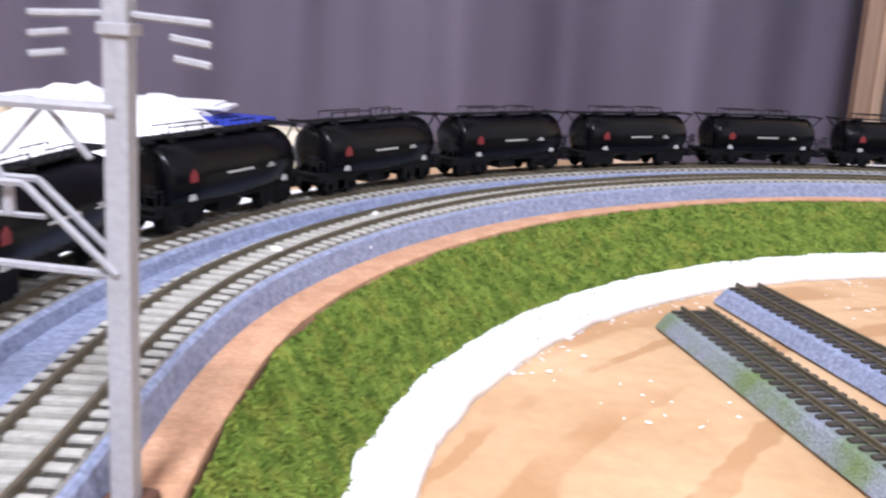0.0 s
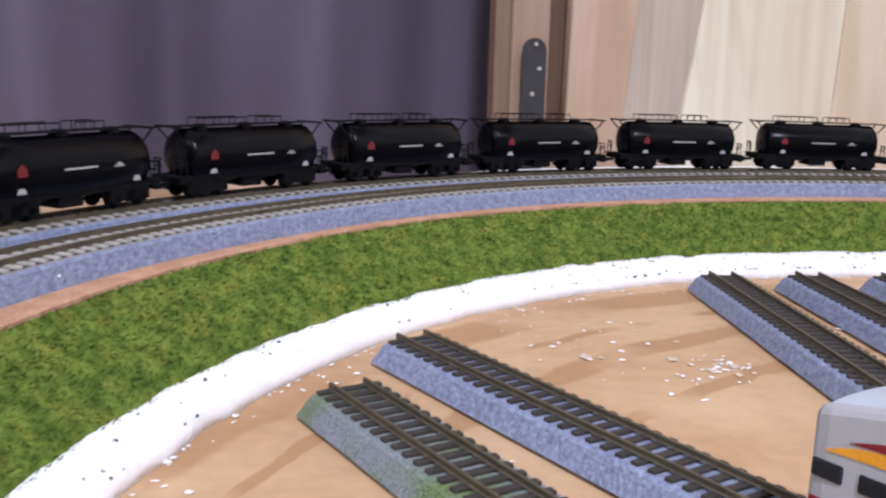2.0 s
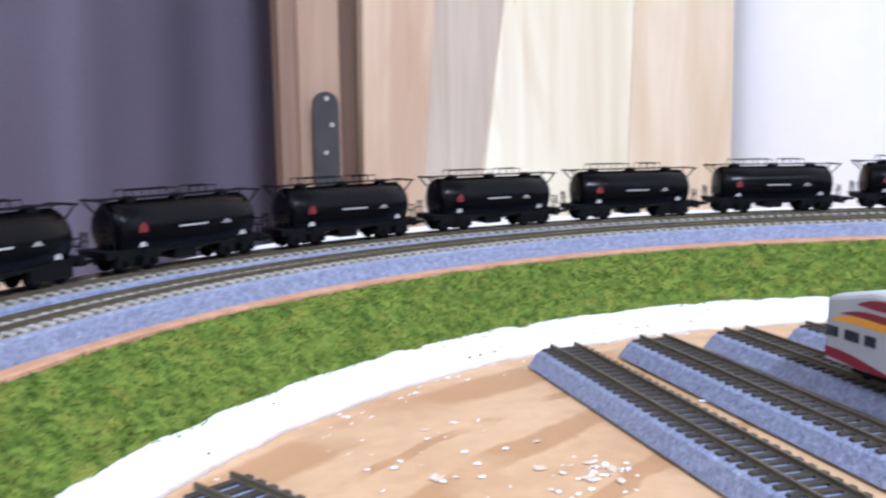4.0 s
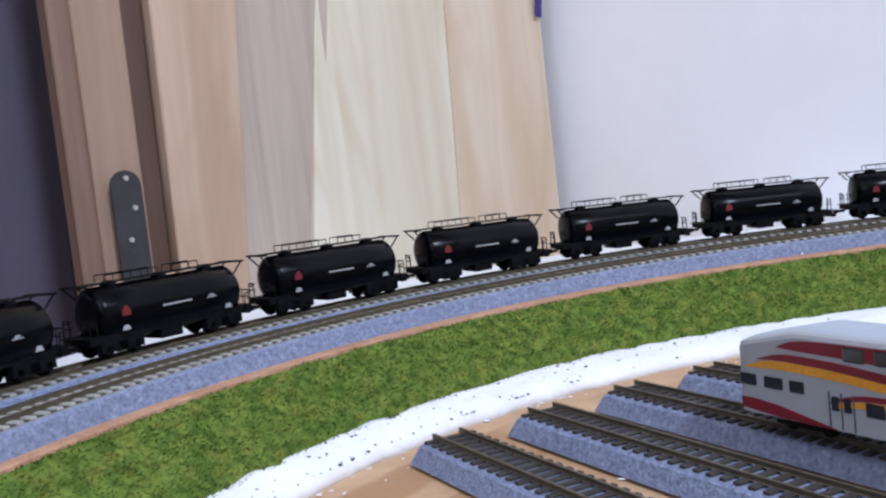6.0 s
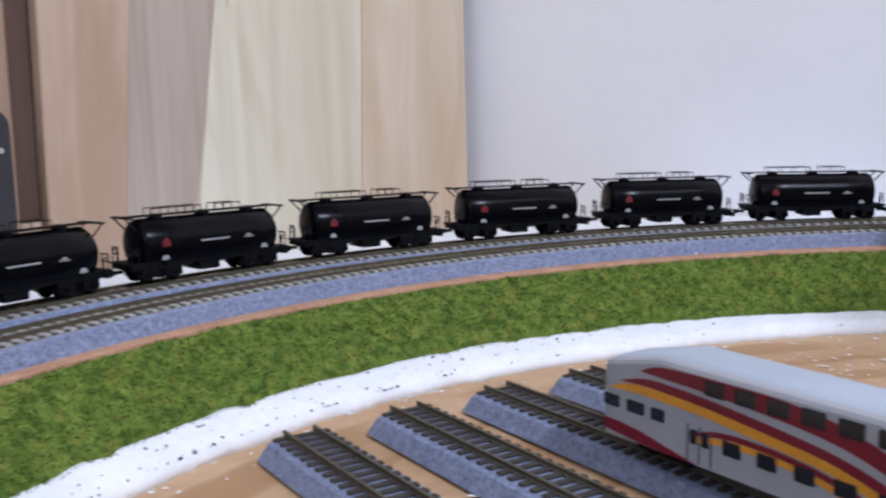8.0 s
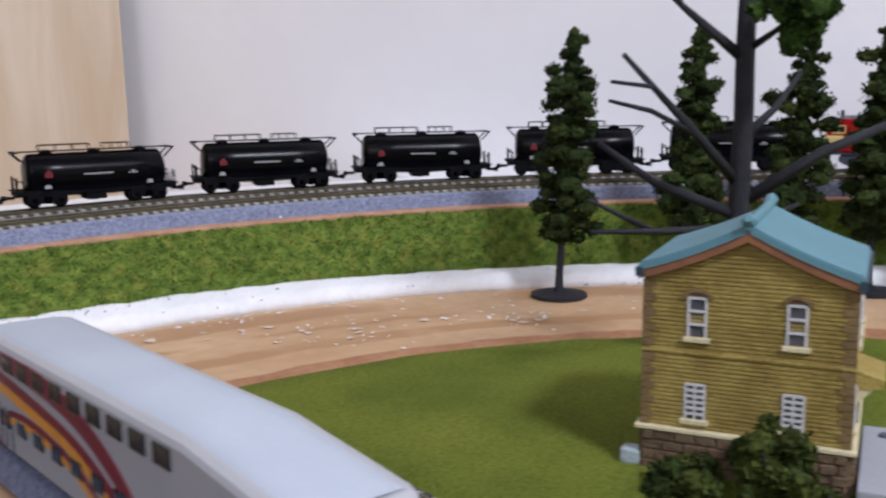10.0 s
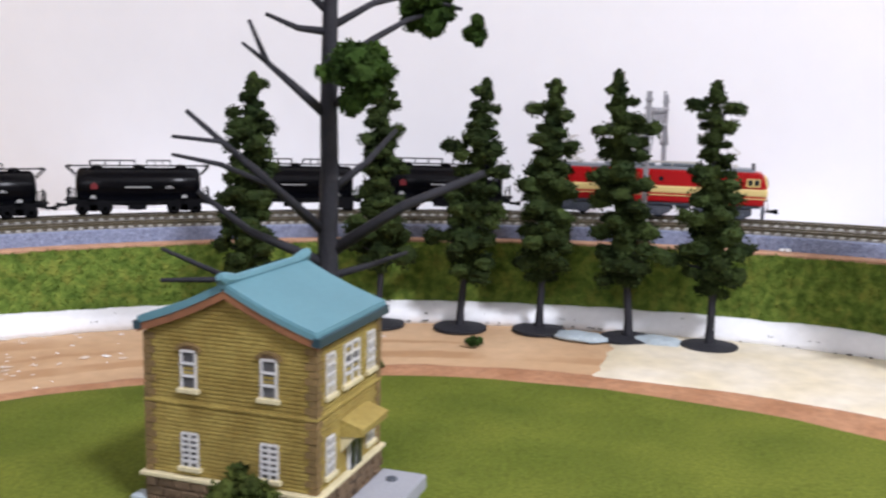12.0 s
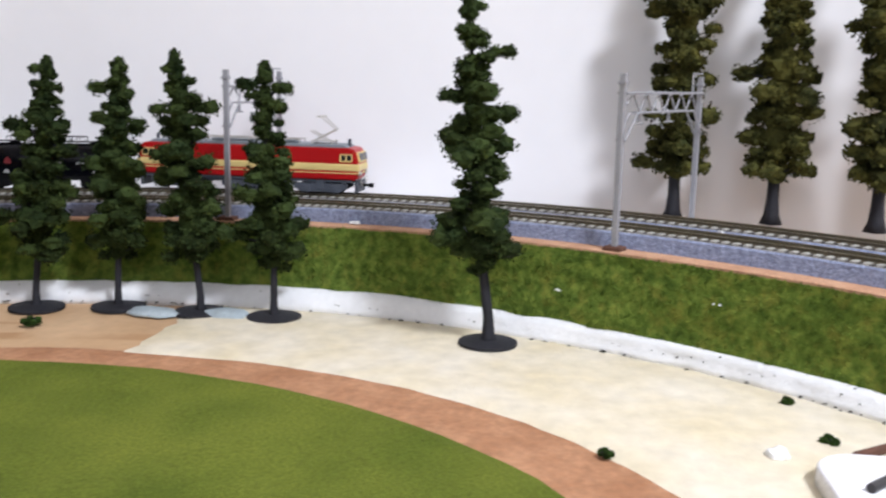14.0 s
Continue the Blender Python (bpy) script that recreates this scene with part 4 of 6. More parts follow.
def locomotive(m):
    l = thing("electric_locomotive", m, "red electric locomotive with a cream stripe on the track", "locomotive")
    L, W = 0.0575, 0.0094
    # body shell: sloped cab fronts
    prof = [(-L + 0.0012, 0.0078), (L - 0.0012, 0.0078), (L, 0.0150), (L - 0.0020, 0.0226), (L - 0.0045, 0.0236), (-L + 0.0045, 0.0236), (-L + 0.0020, 0.0226), (-L, 0.0150)]
    bm = bmesh.new()
    prism(bm, prof, -W, W, "y")
    bmesh.ops.bevel(bm, geom=[e for e in bm.edges], offset=0.0007, segments=2, affect="EDGES")
    part("body", bm, M_RED, l, "glossy red body shell")
    bm = bmesh.new()
    box(bm, -L - 0.00025, L + 0.00025, -W - 0.00025, W + 0.00025, 0.0122, 0.0160, 0.0009)
    part("stripe", bm, M_CREAMP, l, "wide cream stripe")
    bm = bmesh.new()
    box(bm, -L - 0.00005, L + 0.00005, -W - 0.0002, W + 0.0002, 0.0110, 0.0115, 0.0002)
    part("stripe", bm, M_CREAMP, l, "thin cream line")
    bm = bmesh.new()
    prism(bm, [(-L + 0.006, 0.0235), (L - 0.006, 0.0235), (L - 0.008, 0.0250), (-L + 0.008, 0.0250)], -W + 0.0012, W - 0.0012, "y")
    roof = part("roof", bm, M_GREYL, l, "grey roof deck")
    bm = bmesh.new()
    box(bm, -0.020, 0.004, -0.0045, 0.0045, 0.0250, 0.0262, 0.0003)
    box(bm, 0.008, 0.024, -0.0040, 0.0040, 0.0250, 0.0266, 0.0003)
    part("roof_box", bm, M_GREYL, roof)
    bm = bmesh.new()
    for y in (-0.0052, 0.0052):
        rod(bm, (-0.026, y, 0.0268), (0.026, y, 0.0268), 0.00035, None, 5)
        for x in (-0.026, -0.013, 0.0, 0.013, 0.026):
            rod(bm, (x, y, 0.0248), (x, y, 0.0268), 0.0004, None, 5)
    part("roof_conductor", bm, M_SILVER, roof)
    for s in (-1, 1):
        bm = bmesh.new()
        rod(bm, (s * 0.0505, 0, 0.0236), (s * 0.0505, 0, 0.0276), 0.0010, 0.0008, 8)
        part("horn_cover", bm, M_GREYP, l)
        pantograph(l, s * 0.0375, s)
        # cab front: framed windscreen with two panes
        bm = bmesh.new()
        m2 = Matrix.Translation((s * (L - 0.0007), 0, 0.0190)) @ Matrix.Rotation(s * radians(-14.7), 4, "Y")
        box(bm, -0.0007, 0.0007, -0.0078, 0.0078, -0.0024, 0.0026, 0.0003, m2)
        fr = part("cab_window_frame", bm, M_CREAMP, l, "cream windscreen surround")
        for y in (-0.0039, 0.0039):
            bm = bmesh.new()
            box(bm, -0.0009, 0.0009, y - 0.0033, y + 0.0033, -0.0018, 0.0020, 0.0003, m2)
            part("windscreen", bm, M_GLASS, fr, "dark glass pane")
        for y in (-0.0066, 0.0066):
            bm = bmesh.new()
            rod(bm, (s * (L - 0.0009), y, 0.0112), (s * (L + 0.0004), y, 0.0112), 0.0011, 0.0010, 10)
            part("headlamp", bm, M_SILVER, l, "small round headlamp")
        bm = bmesh.new()
        prism(bm, [(-0.0082, 0.0016), (0.0082, 0.0016), (0.0086, 0.0074), (-0.0086, 0.0074)], s * (L - 0.0022), s * (L - 0.0008), "x")
        part("snowplough", bm, M_GREYP, l, "grey front skirt")
        bm = bmesh.new()
        for y in (-0.007, 0.007):
            rod(bm, (s * (L + 0.0006), y, 0.0072), (s * (L + 0.0006), y * 0.55, 0.0052), 0.0004, None, 5)
        rod(bm, (s * (L + 0.0006), -0.0075, 0.0086), (s * (L + 0.0006), 0.0075, 0.0086), 0.00035, None, 5)
        part("cab_handrail", bm, M_SILVER, l)
        coupler(l, s * (L - 0.0004), s)
        for y in (-W - 0.0001, W + 0.0001):
            bm = bmesh.new()
            x = s * (L - 0.0062)
            box(bm, x - 0.0034, x + 0.0030, y - 0.0002, y + 0.0002, 0.0168, 0.0208, 0.0006)
            f2 = part("side_window_frame", bm, M_CREAMP, l, "cream side window frame")
            for dx in (-0.0016, 0.0013):
                bm = bmesh.new()
                box(bm, x + dx - 0.0011, x + dx + 0.0011, y - 0.0003, y + 0.0003, 0.0174, 0.0202, 0.0003)
                part("window_pane", bm, M_GLASS, f2, "dark glass pane")
    for y in (-W - 0.0001, W + 0.0001):
        for x in (0.001, 0.0085):
            bm = bmesh.new()
            rod(bm, (x, y - 0.0002, 0.0192), (x, y + 0.0002, 0.0192), 0.0012, 0.0012, 12)
            part("round_vent", bm, M_GLASS, l)
        bm = bmesh.new()
        for k in range(9):
            box(bm, -0.038 + 0.0028 * k, -0.0366 + 0.0028 * k, y - 0.0002, y + 0.0002, 0.0180, 0.0206)
        part("louvre", bm, M_RED, l)
    # three bogies
    for xc in (-0.0375, 0.0, 0.0375):
        bm = bmesh.new()
        for y in (-0.0070, 0.0070):
            prism(bm, [(xc - 0.0135, 0.0034), (xc - 0.0105, 0.0016), (xc + 0.0105, 0.0016), (xc + 0.0135, 0.0034), (xc + 0.0135, 0.0058), (xc - 0.0135, 0.0058)], y - 0.0009, y + 0.0009, "y")
            for x in (-0.0075, 0.0075):
                box(bm, xc + x - 0.0022, xc + x + 0.0022, y - 0.0013, y + 0.0013, 0.0012, 0.0048, 0.0004)
                rod(bm, (xc + x, y - 0.0016, 0.0029), (xc + x, y + 0.0016, 0.0029), 0.0011, 0.0011, 8)
            box(bm, xc - 0.0022, xc + 0.0022, y - 0.0014, y + 0.0014, 0.0030, 0.0074, 0.0003)
            rod(bm, (xc - 0.0042, y, 0.0032), (xc - 0.0042, y, 0.0074), 0.0010, None, 6)
            rod(bm, (xc + 0.0042, y, 0.0032), (xc + 0.0042, y, 0.0074), 0.0010, None, 6)
        box(bm, xc - 0.010, xc + 0.010, -0.0045, 0.0045, 0.0040, 0.0080)
        bg = part("bogie", bm, M_GREYP, l, "grey cast bogie side frames")
        for x in (-0.0075, 0.0075):
            bm = bmesh.new()
            wheelset(bm, xc + x, 0.0029)
            part("wheelset", bm, M_BLACKM, bg)
    for xc in (-0.0188, 0.0188):
        bm = bmesh.new()
        box(bm, xc - 0.0035, xc + 0.0035, -0.0062, 0.0062, 0.0048, 0.0080, 0.0004)
        part("equipment_box", bm, M_GREYP, l)
    bm = bmesh.new()
    box(bm, -L + 0.003, L - 0.003, -0.0085, 0.0085, 0.0066, 0.0080)
    part("sole_bar", bm, M_GREYP, l)
    return l


LOCO_S = arc_of(13.5)
BIG = Matrix.Scale(1.045, 4)
locomotive(at_track(LOCO_S, OUTER, RAIL_UP) @ BIG)
WAGON = tank_wagon()
PITCH = 0.0812
# offsets here follow the outer track's own length
def outer_arc(dist):
    """The arc length on the ledge line that lies dist further back on the outer track."""
    s, left = LOCO_S, dist
    while left > 0:
        a, _, _ = along(s, OUTER)
        b, _, _ = along(s + 0.002, OUTER)
        step = (b - a).length
        if step >= left:
            return s + 0.002 * left / step
        left -= step
        s += 0.002
    return s


WAGON.matrix_basis = at_track(outer_arc(0.1062), OUTER, RAIL_UP)
for k in range(1, 16):
    copy_thing(WAGON, at_track(outer_arc(0.1062 + PITCH * k), OUTER, RAIL_UP))


def swoosh(bm, pts, y, side):
    """A ribbon between two curves given as (x, low, high)."""
    lo = [bm.verts.new((x, y, a)) for x, a, b in pts]
    hi = [bm.verts.new((x, y, b)) for x, a, b in pts]
    for i in range(len(pts) - 1):
        f = (lo[i], lo[i + 1], hi[i + 1], hi[i])
        bm.faces.new(f if side < 0 else tuple(reversed(f)))
    r = bmesh.ops.extrude_face_region(bm, geom=list(bm.faces))
    vs = [g for g in r["geom"] if isinstance(g, bmesh.types.BMVert)]
    bmesh.ops.translate(bm, vec=(0, side * 0.00018, 0), verts=vs)
    bmesh.ops.recalc_face_normals(bm, faces=bm.faces)


def band(xs, low, high, n=36):
    """A livery band between two soft curves through a few heights in millimetres."""
    x = np.linspace(xs[0], xs[-1], n)

    def soft(v):
        y = np.interp(x, xs, v)
        for _ in range(3):
            y[1:-1] = (y[:-2] + 2 * y[1:-1] + y[2:]) / 4
        return y
    lo, hi = soft(low), soft(high)
    return [(float(a) / 1000, float(b) / 1000, float(max(b + 0.05, c)) / 1000) for a, b, c in zip(x, lo, hi)]


def coach(m, label, L=0.1345, S2=0.020):
    """A double-deck coach with lower, sloping ends; x = 0 at the end that faces the buffer, the body runs to +x."""
    c = thing("passenger_coach", m, label, "passenger coach", "parked coaches")
    W, Z0, ZE, ZM, S = 0.0108, 0.0048, 0.0245, 0.0285, 0.020
    bm = bmesh.new()
    rows = []
    for x, k, z in ((0.0, 0.90, ZE - 0.0008), (0.0010, 0.97, ZE - 0.0001), (0.0030, 1.0, ZE + 0.0004), (S, 1.0, ZM), (L - S2, 1.0, ZM), (L - 0.0030, 1.0, ZE + 0.0004), (L - 0.0010, 0.97, ZE - 0.0001), (L, 0.90, ZE - 0.0008)):
        sect = [(-W, Z0), (W, Z0), (W, z - 0.0015), (W - 0.0005, z - 0.0005), (W - 0.0018, z), (-W + 0.0018, z), (-W + 0.0005, z - 0.0005), (-W, z - 0.0015)]
        rows.append([bm.verts.new((x, a * k, b)) for a, b in sect])
    for j in range(len(rows) - 1):
        for i in range(8):
            bm.faces.new((rows[j][i], rows[j + 1][i], rows[j + 1][(i + 1) % 8], rows[j][(i + 1) % 8]))
    bm.faces.new(rows[0])
    bm.faces.new(list(reversed(rows[-1])))
    bmesh.ops.recalc_face_normals(bm, faces=bm.faces)
    body = part("body", bm, M_CAR, c, "pale grey-white body shell")
    bm = bmesh.new()
    rows = []
    for x, z in ((0.0016, ZE + 0.0002), (S, ZM + 0.0002), (L - S2, ZM + 0.0002), (L - 0.0016, ZE + 0.0002)):
        rows.append([bm.verts.new((x, a, z + b)) for a, b in ((-W + 0.0014, -0.0012), (-W + 0.0028, 0.0001), (-0.004, 0.0004), (0.004, 0.0004), (W - 0.0028, 0.0001), (W - 0.0014, -0.0012))])
    for j in range(3):
        for i in range(5):
            bm.faces.new((rows[j][i], rows[j + 1][i], rows[j + 1][i + 1], rows[j][i + 1]))
    bmesh.ops.recalc_face_normals(bm, faces=bm.faces)
    part("roof", bm, M_CARROOF, c, "smooth pale roof", True)
    # the driving end: a dark windscreen in a pale rim
    bm = bmesh.new()
    box(bm, L - 0.0006, L + 0.0002, -0.0075, 0.0075, 0.0150, 0.0222, 0.0002)
    part("windscreen", bm, M_GLASS, body, "wide dark windscreen")
    bm = bmesh.new()
    box(bm, -0.0002, 0.0006, -0.0032, 0.0032, Z0 + 0.001, 0.0190, 0.0002)
    part("gangway_door", bm, M_GREYP, body, "grey gangway door")
    for side in (-1, 1):
        y = side * (W + 0.00002)
        for xs, low, high, material, text in (
                ((14, 16, 19, 30, 45, 53, 62, 73, 82, 92, 106), (23.9, 23.7, 23.6, 23.4, 22.8, 22.2, 21.6, 20.0, 17.2, 12.6, 5.0), (24.0, 25.7, 26.3, 26.7, 26.8, 26.8, 26.2, 24.4, 21.4, 17.0, 6.2), M_MAROON, "dark red sweeping band"),
                ((7, 12, 17, 35, 53, 68, 78, 92, 100), (19.9, 20.3, 20.4, 19.7, 18.0, 16.5, 14.0, 8.6, 5.0), (20.0, 21.8, 22.5, 21.9, 20.2, 18.6, 16.4, 11.2, 6.0), M_MAROON, "dark red sweeping band"),
                ((3, 8, 17, 35, 53, 68, 78, 90, 96), (17.3, 17.7, 17.9, 17.3, 15.6, 14.2, 11.6, 6.8, 4.9), (17.6, 19.9, 20.3, 19.6, 17.9, 16.4, 13.9, 8.8, 5.4), M_ORANGE, "orange sweeping band"),
                ((30, 34, 40, 47, 55, 65, 75, 84), (11.6, 12.4, 13.5, 13.8, 13.6, 12.6, 10.4, 6.6), (11.8, 13.6, 14.9, 15.2, 15.0, 14.0, 11.8, 7.6), M_MAROON, "dark red arch"),
                ((31, 35, 41, 47, 55, 65, 74, 81), (10.2, 10.9, 11.9, 12.2, 12.0, 11.0, 8.9, 6.0), (11.5, 12.4, 13.4, 13.7, 13.5, 12.5, 10.4, 6.8), M_ORANGE, "orange arch"),
                ((0.9, 6, 14, 24, 32), (6.0, 5.6, 5.0, 4.9, 4.88), (8.9, 8.9, 8.2, 6.4, 5.0), M_MAROON, "dark red wedge at the sill")):
            bm = bmesh.new()
            swoosh(bm, band(xs, low, high), y, side)
            part("swoosh", bm, material, body, text)
        spots = [(0.0291 + 0.0088 * k, 0.0226, 0.0264, 0.0030) for k in range(10) if k != 0]
        spots += [(0.0432 + 0.0097 * k, 0.0098, 0.0134, 0.0026) for k in range(6)]
        spots += [(0.0036, 0.0124, 0.0156, 0.0028), (0.0123, 0.0124, 0.0156, 0.0031), (0.0200, 0.0124, 0.0156, 0.0023), (L - 0.0036, 0.0124, 0.0156, 0.0028), (L - 0.0123, 0.0124, 0.0156, 0.0031), (L - 0.0200, 0.0124, 0.0156, 0.0023), (0.0318, 0.0098, 0.0134, 0.0011), (0.0354, 0.0098, 0.0134, 0.0011)]
        for x, z0, z1, w in spots:
            bm = bmesh.new()
            box(bm, x - w, x + w, y - 0.0004, y + 0.0004, z0, z1, 0.0004)
            part("coach_window", bm, M_GLASS, body, "dark tinted window")
        for x in (0.0300, 0.0336, 0.0372, L - 0.0372, L - 0.0336, L - 0.0300):
            bm = bmesh.new()
            box(bm, x - 0.00015, x + 0.00015, y - 0.00025, y + 0.00025, Z0 + 0.0005, 0.0145)
            part("door_seam", bm, M_GREYP, body)
    for xc in (0.018, L - 0.018):
        bm = bmesh.new()
        for y in (-0.0062, 0.0062):
            box(bm, xc - 0.009, xc + 0.009, y - 0.0008, y + 0.0008, 0.0018, 0.0050, 0.0003)
        for x in (-0.006, 0.006):
            wheelset(bm, xc + x, 0.0026)
        part("bogie", bm, M_BLACKM, c)
    coupler(c, 0.0004, -1)
    coupler(c, L - 0.0004, 1)
    return c


def on_siding(x, y, dx, dy, d):
    n = Vector((dx, dy, 0)).normalized()
    left = Vector((-n.y, n.x, 0))
    p = Vector((x, y, 0)) + left * 0.0125 + n * d
    return Matrix(((n.x, -n.y, 0, p.x), (n.y, n.x, 0, p.y), (0, 0, 1, 0.0090), (0, 0, 0, 1)))


coach(on_siding(0.4978, 0.8040, -0.216, -0.976, 0.0695), "pale double-deck coach with red and orange bands on a siding", 0.1465, 0.032)
coach(on_siding(0.2825, 0.7420, 0.316, -0.949, 0.141), "pale double-deck coach with red bands on a short siding")


# ---- house ----
def sash(house, x, z0, z1, w, bars, arched, front=True, depth=0.0):
    """A window on the front (front) or on the side wall; x runs along that wall."""
    def bx(bm, a, b, lo, hi, o0, o1, bev=0.0):
        if front:
            box(bm, a, b, o0, o1, lo, hi, bev)
        else:
            box(bm, depth - o1, depth - o0, a, b, lo, hi, bev)
    bm = bmesh.new()
    bx(bm, x - w / 2, x + w / 2, z0, z1, -0.0004, 0.0006)
    win = part("window", bm, M_HGLASS, house, "dark window panes")
    bm = bmesh.new()
    t = 0.0003
    bx(bm, x - w / 2 - t, x - w / 2 + t, z0, z1, -0.0008, 0.0003)
    bx(bm, x + w / 2 - t, x + w / 2 + t, z0, z1, -0.0008, 0.0003)
    bx(bm, x - w / 2, x + w / 2, z1 - t, z1 + t, -0.0008, 0.0003)
    for k in range(1, bars + 1):
        z = z0 + (z1 - z0) * k / (bars + 1)
        bx(bm, x - w / 2, x + w / 2, z - 0.00028, z + 0.00028, -0.0009, 0.0003)
    if bars > 2:
        bx(bm, x - 0.0003, x + 0.0003, z0, z1, -0.0009, 0.0003)
    part("window_frame", bm, M_WFRAME, win, "white glazing bars")
    bm = bmesh.new()
    bx(bm, x - w / 2 - 0.0011, x + w / 2 + 0.0011, z0 - 0.0012, z0, -0.0014, 0.0002, 0.0002)
    part("window_sill", bm, M_TRIM, win, "cream sill")
    if arched:
        r0, r1 = w / 2 + 0.0004, w / 2 + 0.0016
        # flat dark panel paints the shade of the recess under the arch
        bm = bmesh.new()
        prism(bm, [(x + (r0 - 0.0001) * math.cos(math.pi * k / 8), z1 + 0.0002 + (r0 - 0.0001) * 0.62 * math.sin(math.pi * k / 8)) for k in range(9)], -0.00056, 0.0002, "y")
        part("arch_recess_shade", bm, M_STONE, win, "dark brown panel standing for the shaded arch recess")
        for k in range(7):
            bm = bmesh.new()
            a0, a1 = math.pi * k / 7 + 0.03, math.pi * (k + 1) / 7 - 0.03
            out = [(x + r * math.cos(a), z1 + r * 0.62 * math.sin(a)) for r, a in ((r0, a0), (r1, a0), (r1, a1), (r0, a1))]
            if front:
                prism(bm, out, -0.0010, 0.0002, "y")
            else:
                prism(bm, out, depth - 0.0002, depth + 0.0010, "x")
            part("arch_brick", bm, M_QUOIN, win, "brown arch brick")


def house():
    Wd, Dp, E, P = 0.0465, 0.0385, 0.0492, 0.0585
    turn, small = -80.3, Matrix.Scale(0.937, 4)
    h = thing("house", pose(0.5670, 0.5942, 0.0032, 0, 0, turn) @ small, "two-storey yellow brick model house with a teal roof", "house")
    bm = bmesh.new()
    prism(bm, [(0, 0.0108), (Wd, 0.0108), (Wd, E - 0.0002), (Wd * 0.75, E + 0.0040), (Wd / 2, P - 0.0004), (Wd * 0.25, E + 0.0040), (0, E - 0.0002)], 0, Dp, "y")
    wall = part("wall", bm, M_BRICK, h, "yellow brick walls with fine courses")
    rnd = random.Random(8)
    z = 0.0116
    while z < P - 0.004:
        cut = max(0.0, (z + 0.0008 - E) / (P - E) * Wd / 2)
        bm = bmesh.new()
        box(bm, 0.0003 + cut, Wd - 0.0003 - cut, -0.00032 - rnd.uniform(0, 0.00012), 0.0004, z, z + 0.00072)
        part("brick_course", bm, M_BRICK, wall)
        if z < E - 0.002:
            bm = bmesh.new()
            box(bm, Wd - 0.0004, Wd + 0.00032 + rnd.uniform(0, 0.00012), 0.0003, Dp - 0.0003, z, z + 0.00072)
            part("brick_course", bm, M_BRICK, wall)
        z += 0.00104
    bm = bmesh.new()
    box(bm, -0.0008, Wd + 0.0008, -0.0008, Dp + 0.0008, -0.002, 0.0102, 0.0004)
    base = part("plinth", bm, M_STONE, h, "dark brown stone plinth")
    rnd = random.Random(3)
    for row in range(4):
        u = 0.0
        while u < Wd:
            l = rnd.uniform(0.003, 0.006)
            bm = bmesh.new()
            box(bm, u + 0.0002, min(Wd, u + l) - 0.0002, -0.0013 - rnd.uniform(0, 0.0006), -0.0006, 0.0003 + 0.0025 * row, 0.0025 + 0.0025 * row, 0.0003)
            part("stone", bm, M_STONE, base)
            u += l
        u = 0.0
        while u < Dp:
            l = rnd.uniform(0.003, 0.006)
            bm = bmesh.new()
            box(bm, Wd + 0.0006, Wd + 0.0013 + rnd.uniform(0, 0.0006), u + 0.0002, min(Dp, u + l) - 0.0002, 0.0003 + 0.0025 * row, 0.0025 + 0.0025 * row, 0.0003)
            part("stone", bm, M_STONE, base)
            u += l
    bm = bmesh.new()
    box(bm, -0.0018, Wd + 0.0018, -0.0018, Dp + 0.0018, 0.0102, 0.0113, 0.0003)
    part("sill_course", bm, M_TRIM, h, "cream string course")
    bm = bmesh.new()
    box(bm, -0.0007, Wd + 0.0007, -0.0007, Dp + 0.0007, 0.0296, 0.0304, 0.0002)
    part("string_course", bm, M_BRICK, h)
    # corner quoins
    for x, y in ((0, 0), (Wd, 0), (Wd, Dp), (0, Dp)):
        z = 0.0114
        k = 0
        while z < E - 0.003:
            a = 0.0026 if k % 2 else 0.0016
            bm = bmesh.new()
            box(bm, x - (0.0006 if x == 0 else a), x + (a if x == 0 else 0.0006), y - (0.0006 if y == 0 else a), y + (a if y == 0 else 0.0006), z, z + 0.0016)
            part("quoin", bm, M_QUOIN, h, "brown corner quoin")
            z += 0.0018
            k += 1
    # roof: two slopes with a thick dark edge
    for side in (0, 1):
        bm = bmesh.new()
        ov = 0.0014
        run, rise = Wd / 2, P - E
        k = rise / run
        a = (-ov, E - k * ov + 0.0003)
        b = (Wd / 2, P + 0.0006)
        sag = [(a[0] + (b[0] - a[0]) * f, a[1] + (b[1] - a[1]) * f - 0.0007 * math.sin(math.pi * f)) for f in (0.0, 0.2, 0.4, 0.6, 0.8, 1.0)]
        out = sag + [(u, v + 0.0024) for u, v in reversed(sag)]
        if side:
            out = [(Wd - u, v) for u, v in reversed(out)]
        prism(bm, out, -0.0022, Dp + 0.0022, "y")
        bmesh.ops.bevel(bm, geom=list(bm.edges), offset=0.0004, segments=2, affect="EDGES")
        rf = part("roof", bm, M_TEAL, h, "matt teal roof slope")
        bm = bmesh.new()
        out = [(-ov - 0.0006, a[1] - 0.0010), (-ov + 0.0014, a[1] - 0.0006), (-ov + 0.0010, a[1] + 0.0014), (-ov - 0.0008, a[1] + 0.0012)]
        if side:
            out = [(Wd - u, v) for u, v in reversed(out)]
        prism(bm, out, -0.0024, Dp + 0.0024, "y")
        part("gutter", bm, M_TEALD, rf, "dark teal gutter edge")
        bm = bmesh.new()
        out = [(u, v - 0.0016) for u, v in sag] + [(u, v + 0.0006) for u, v in reversed(sag)]
        if side:
            out = [(Wd - u, v) for u, v in reversed(out)]
        prism(bm, out, -0.0019, -0.0005, "y")
        part("fascia", bm, M_FASCIA, rf, "brown gable fascia board")
    bm = bmesh.new()
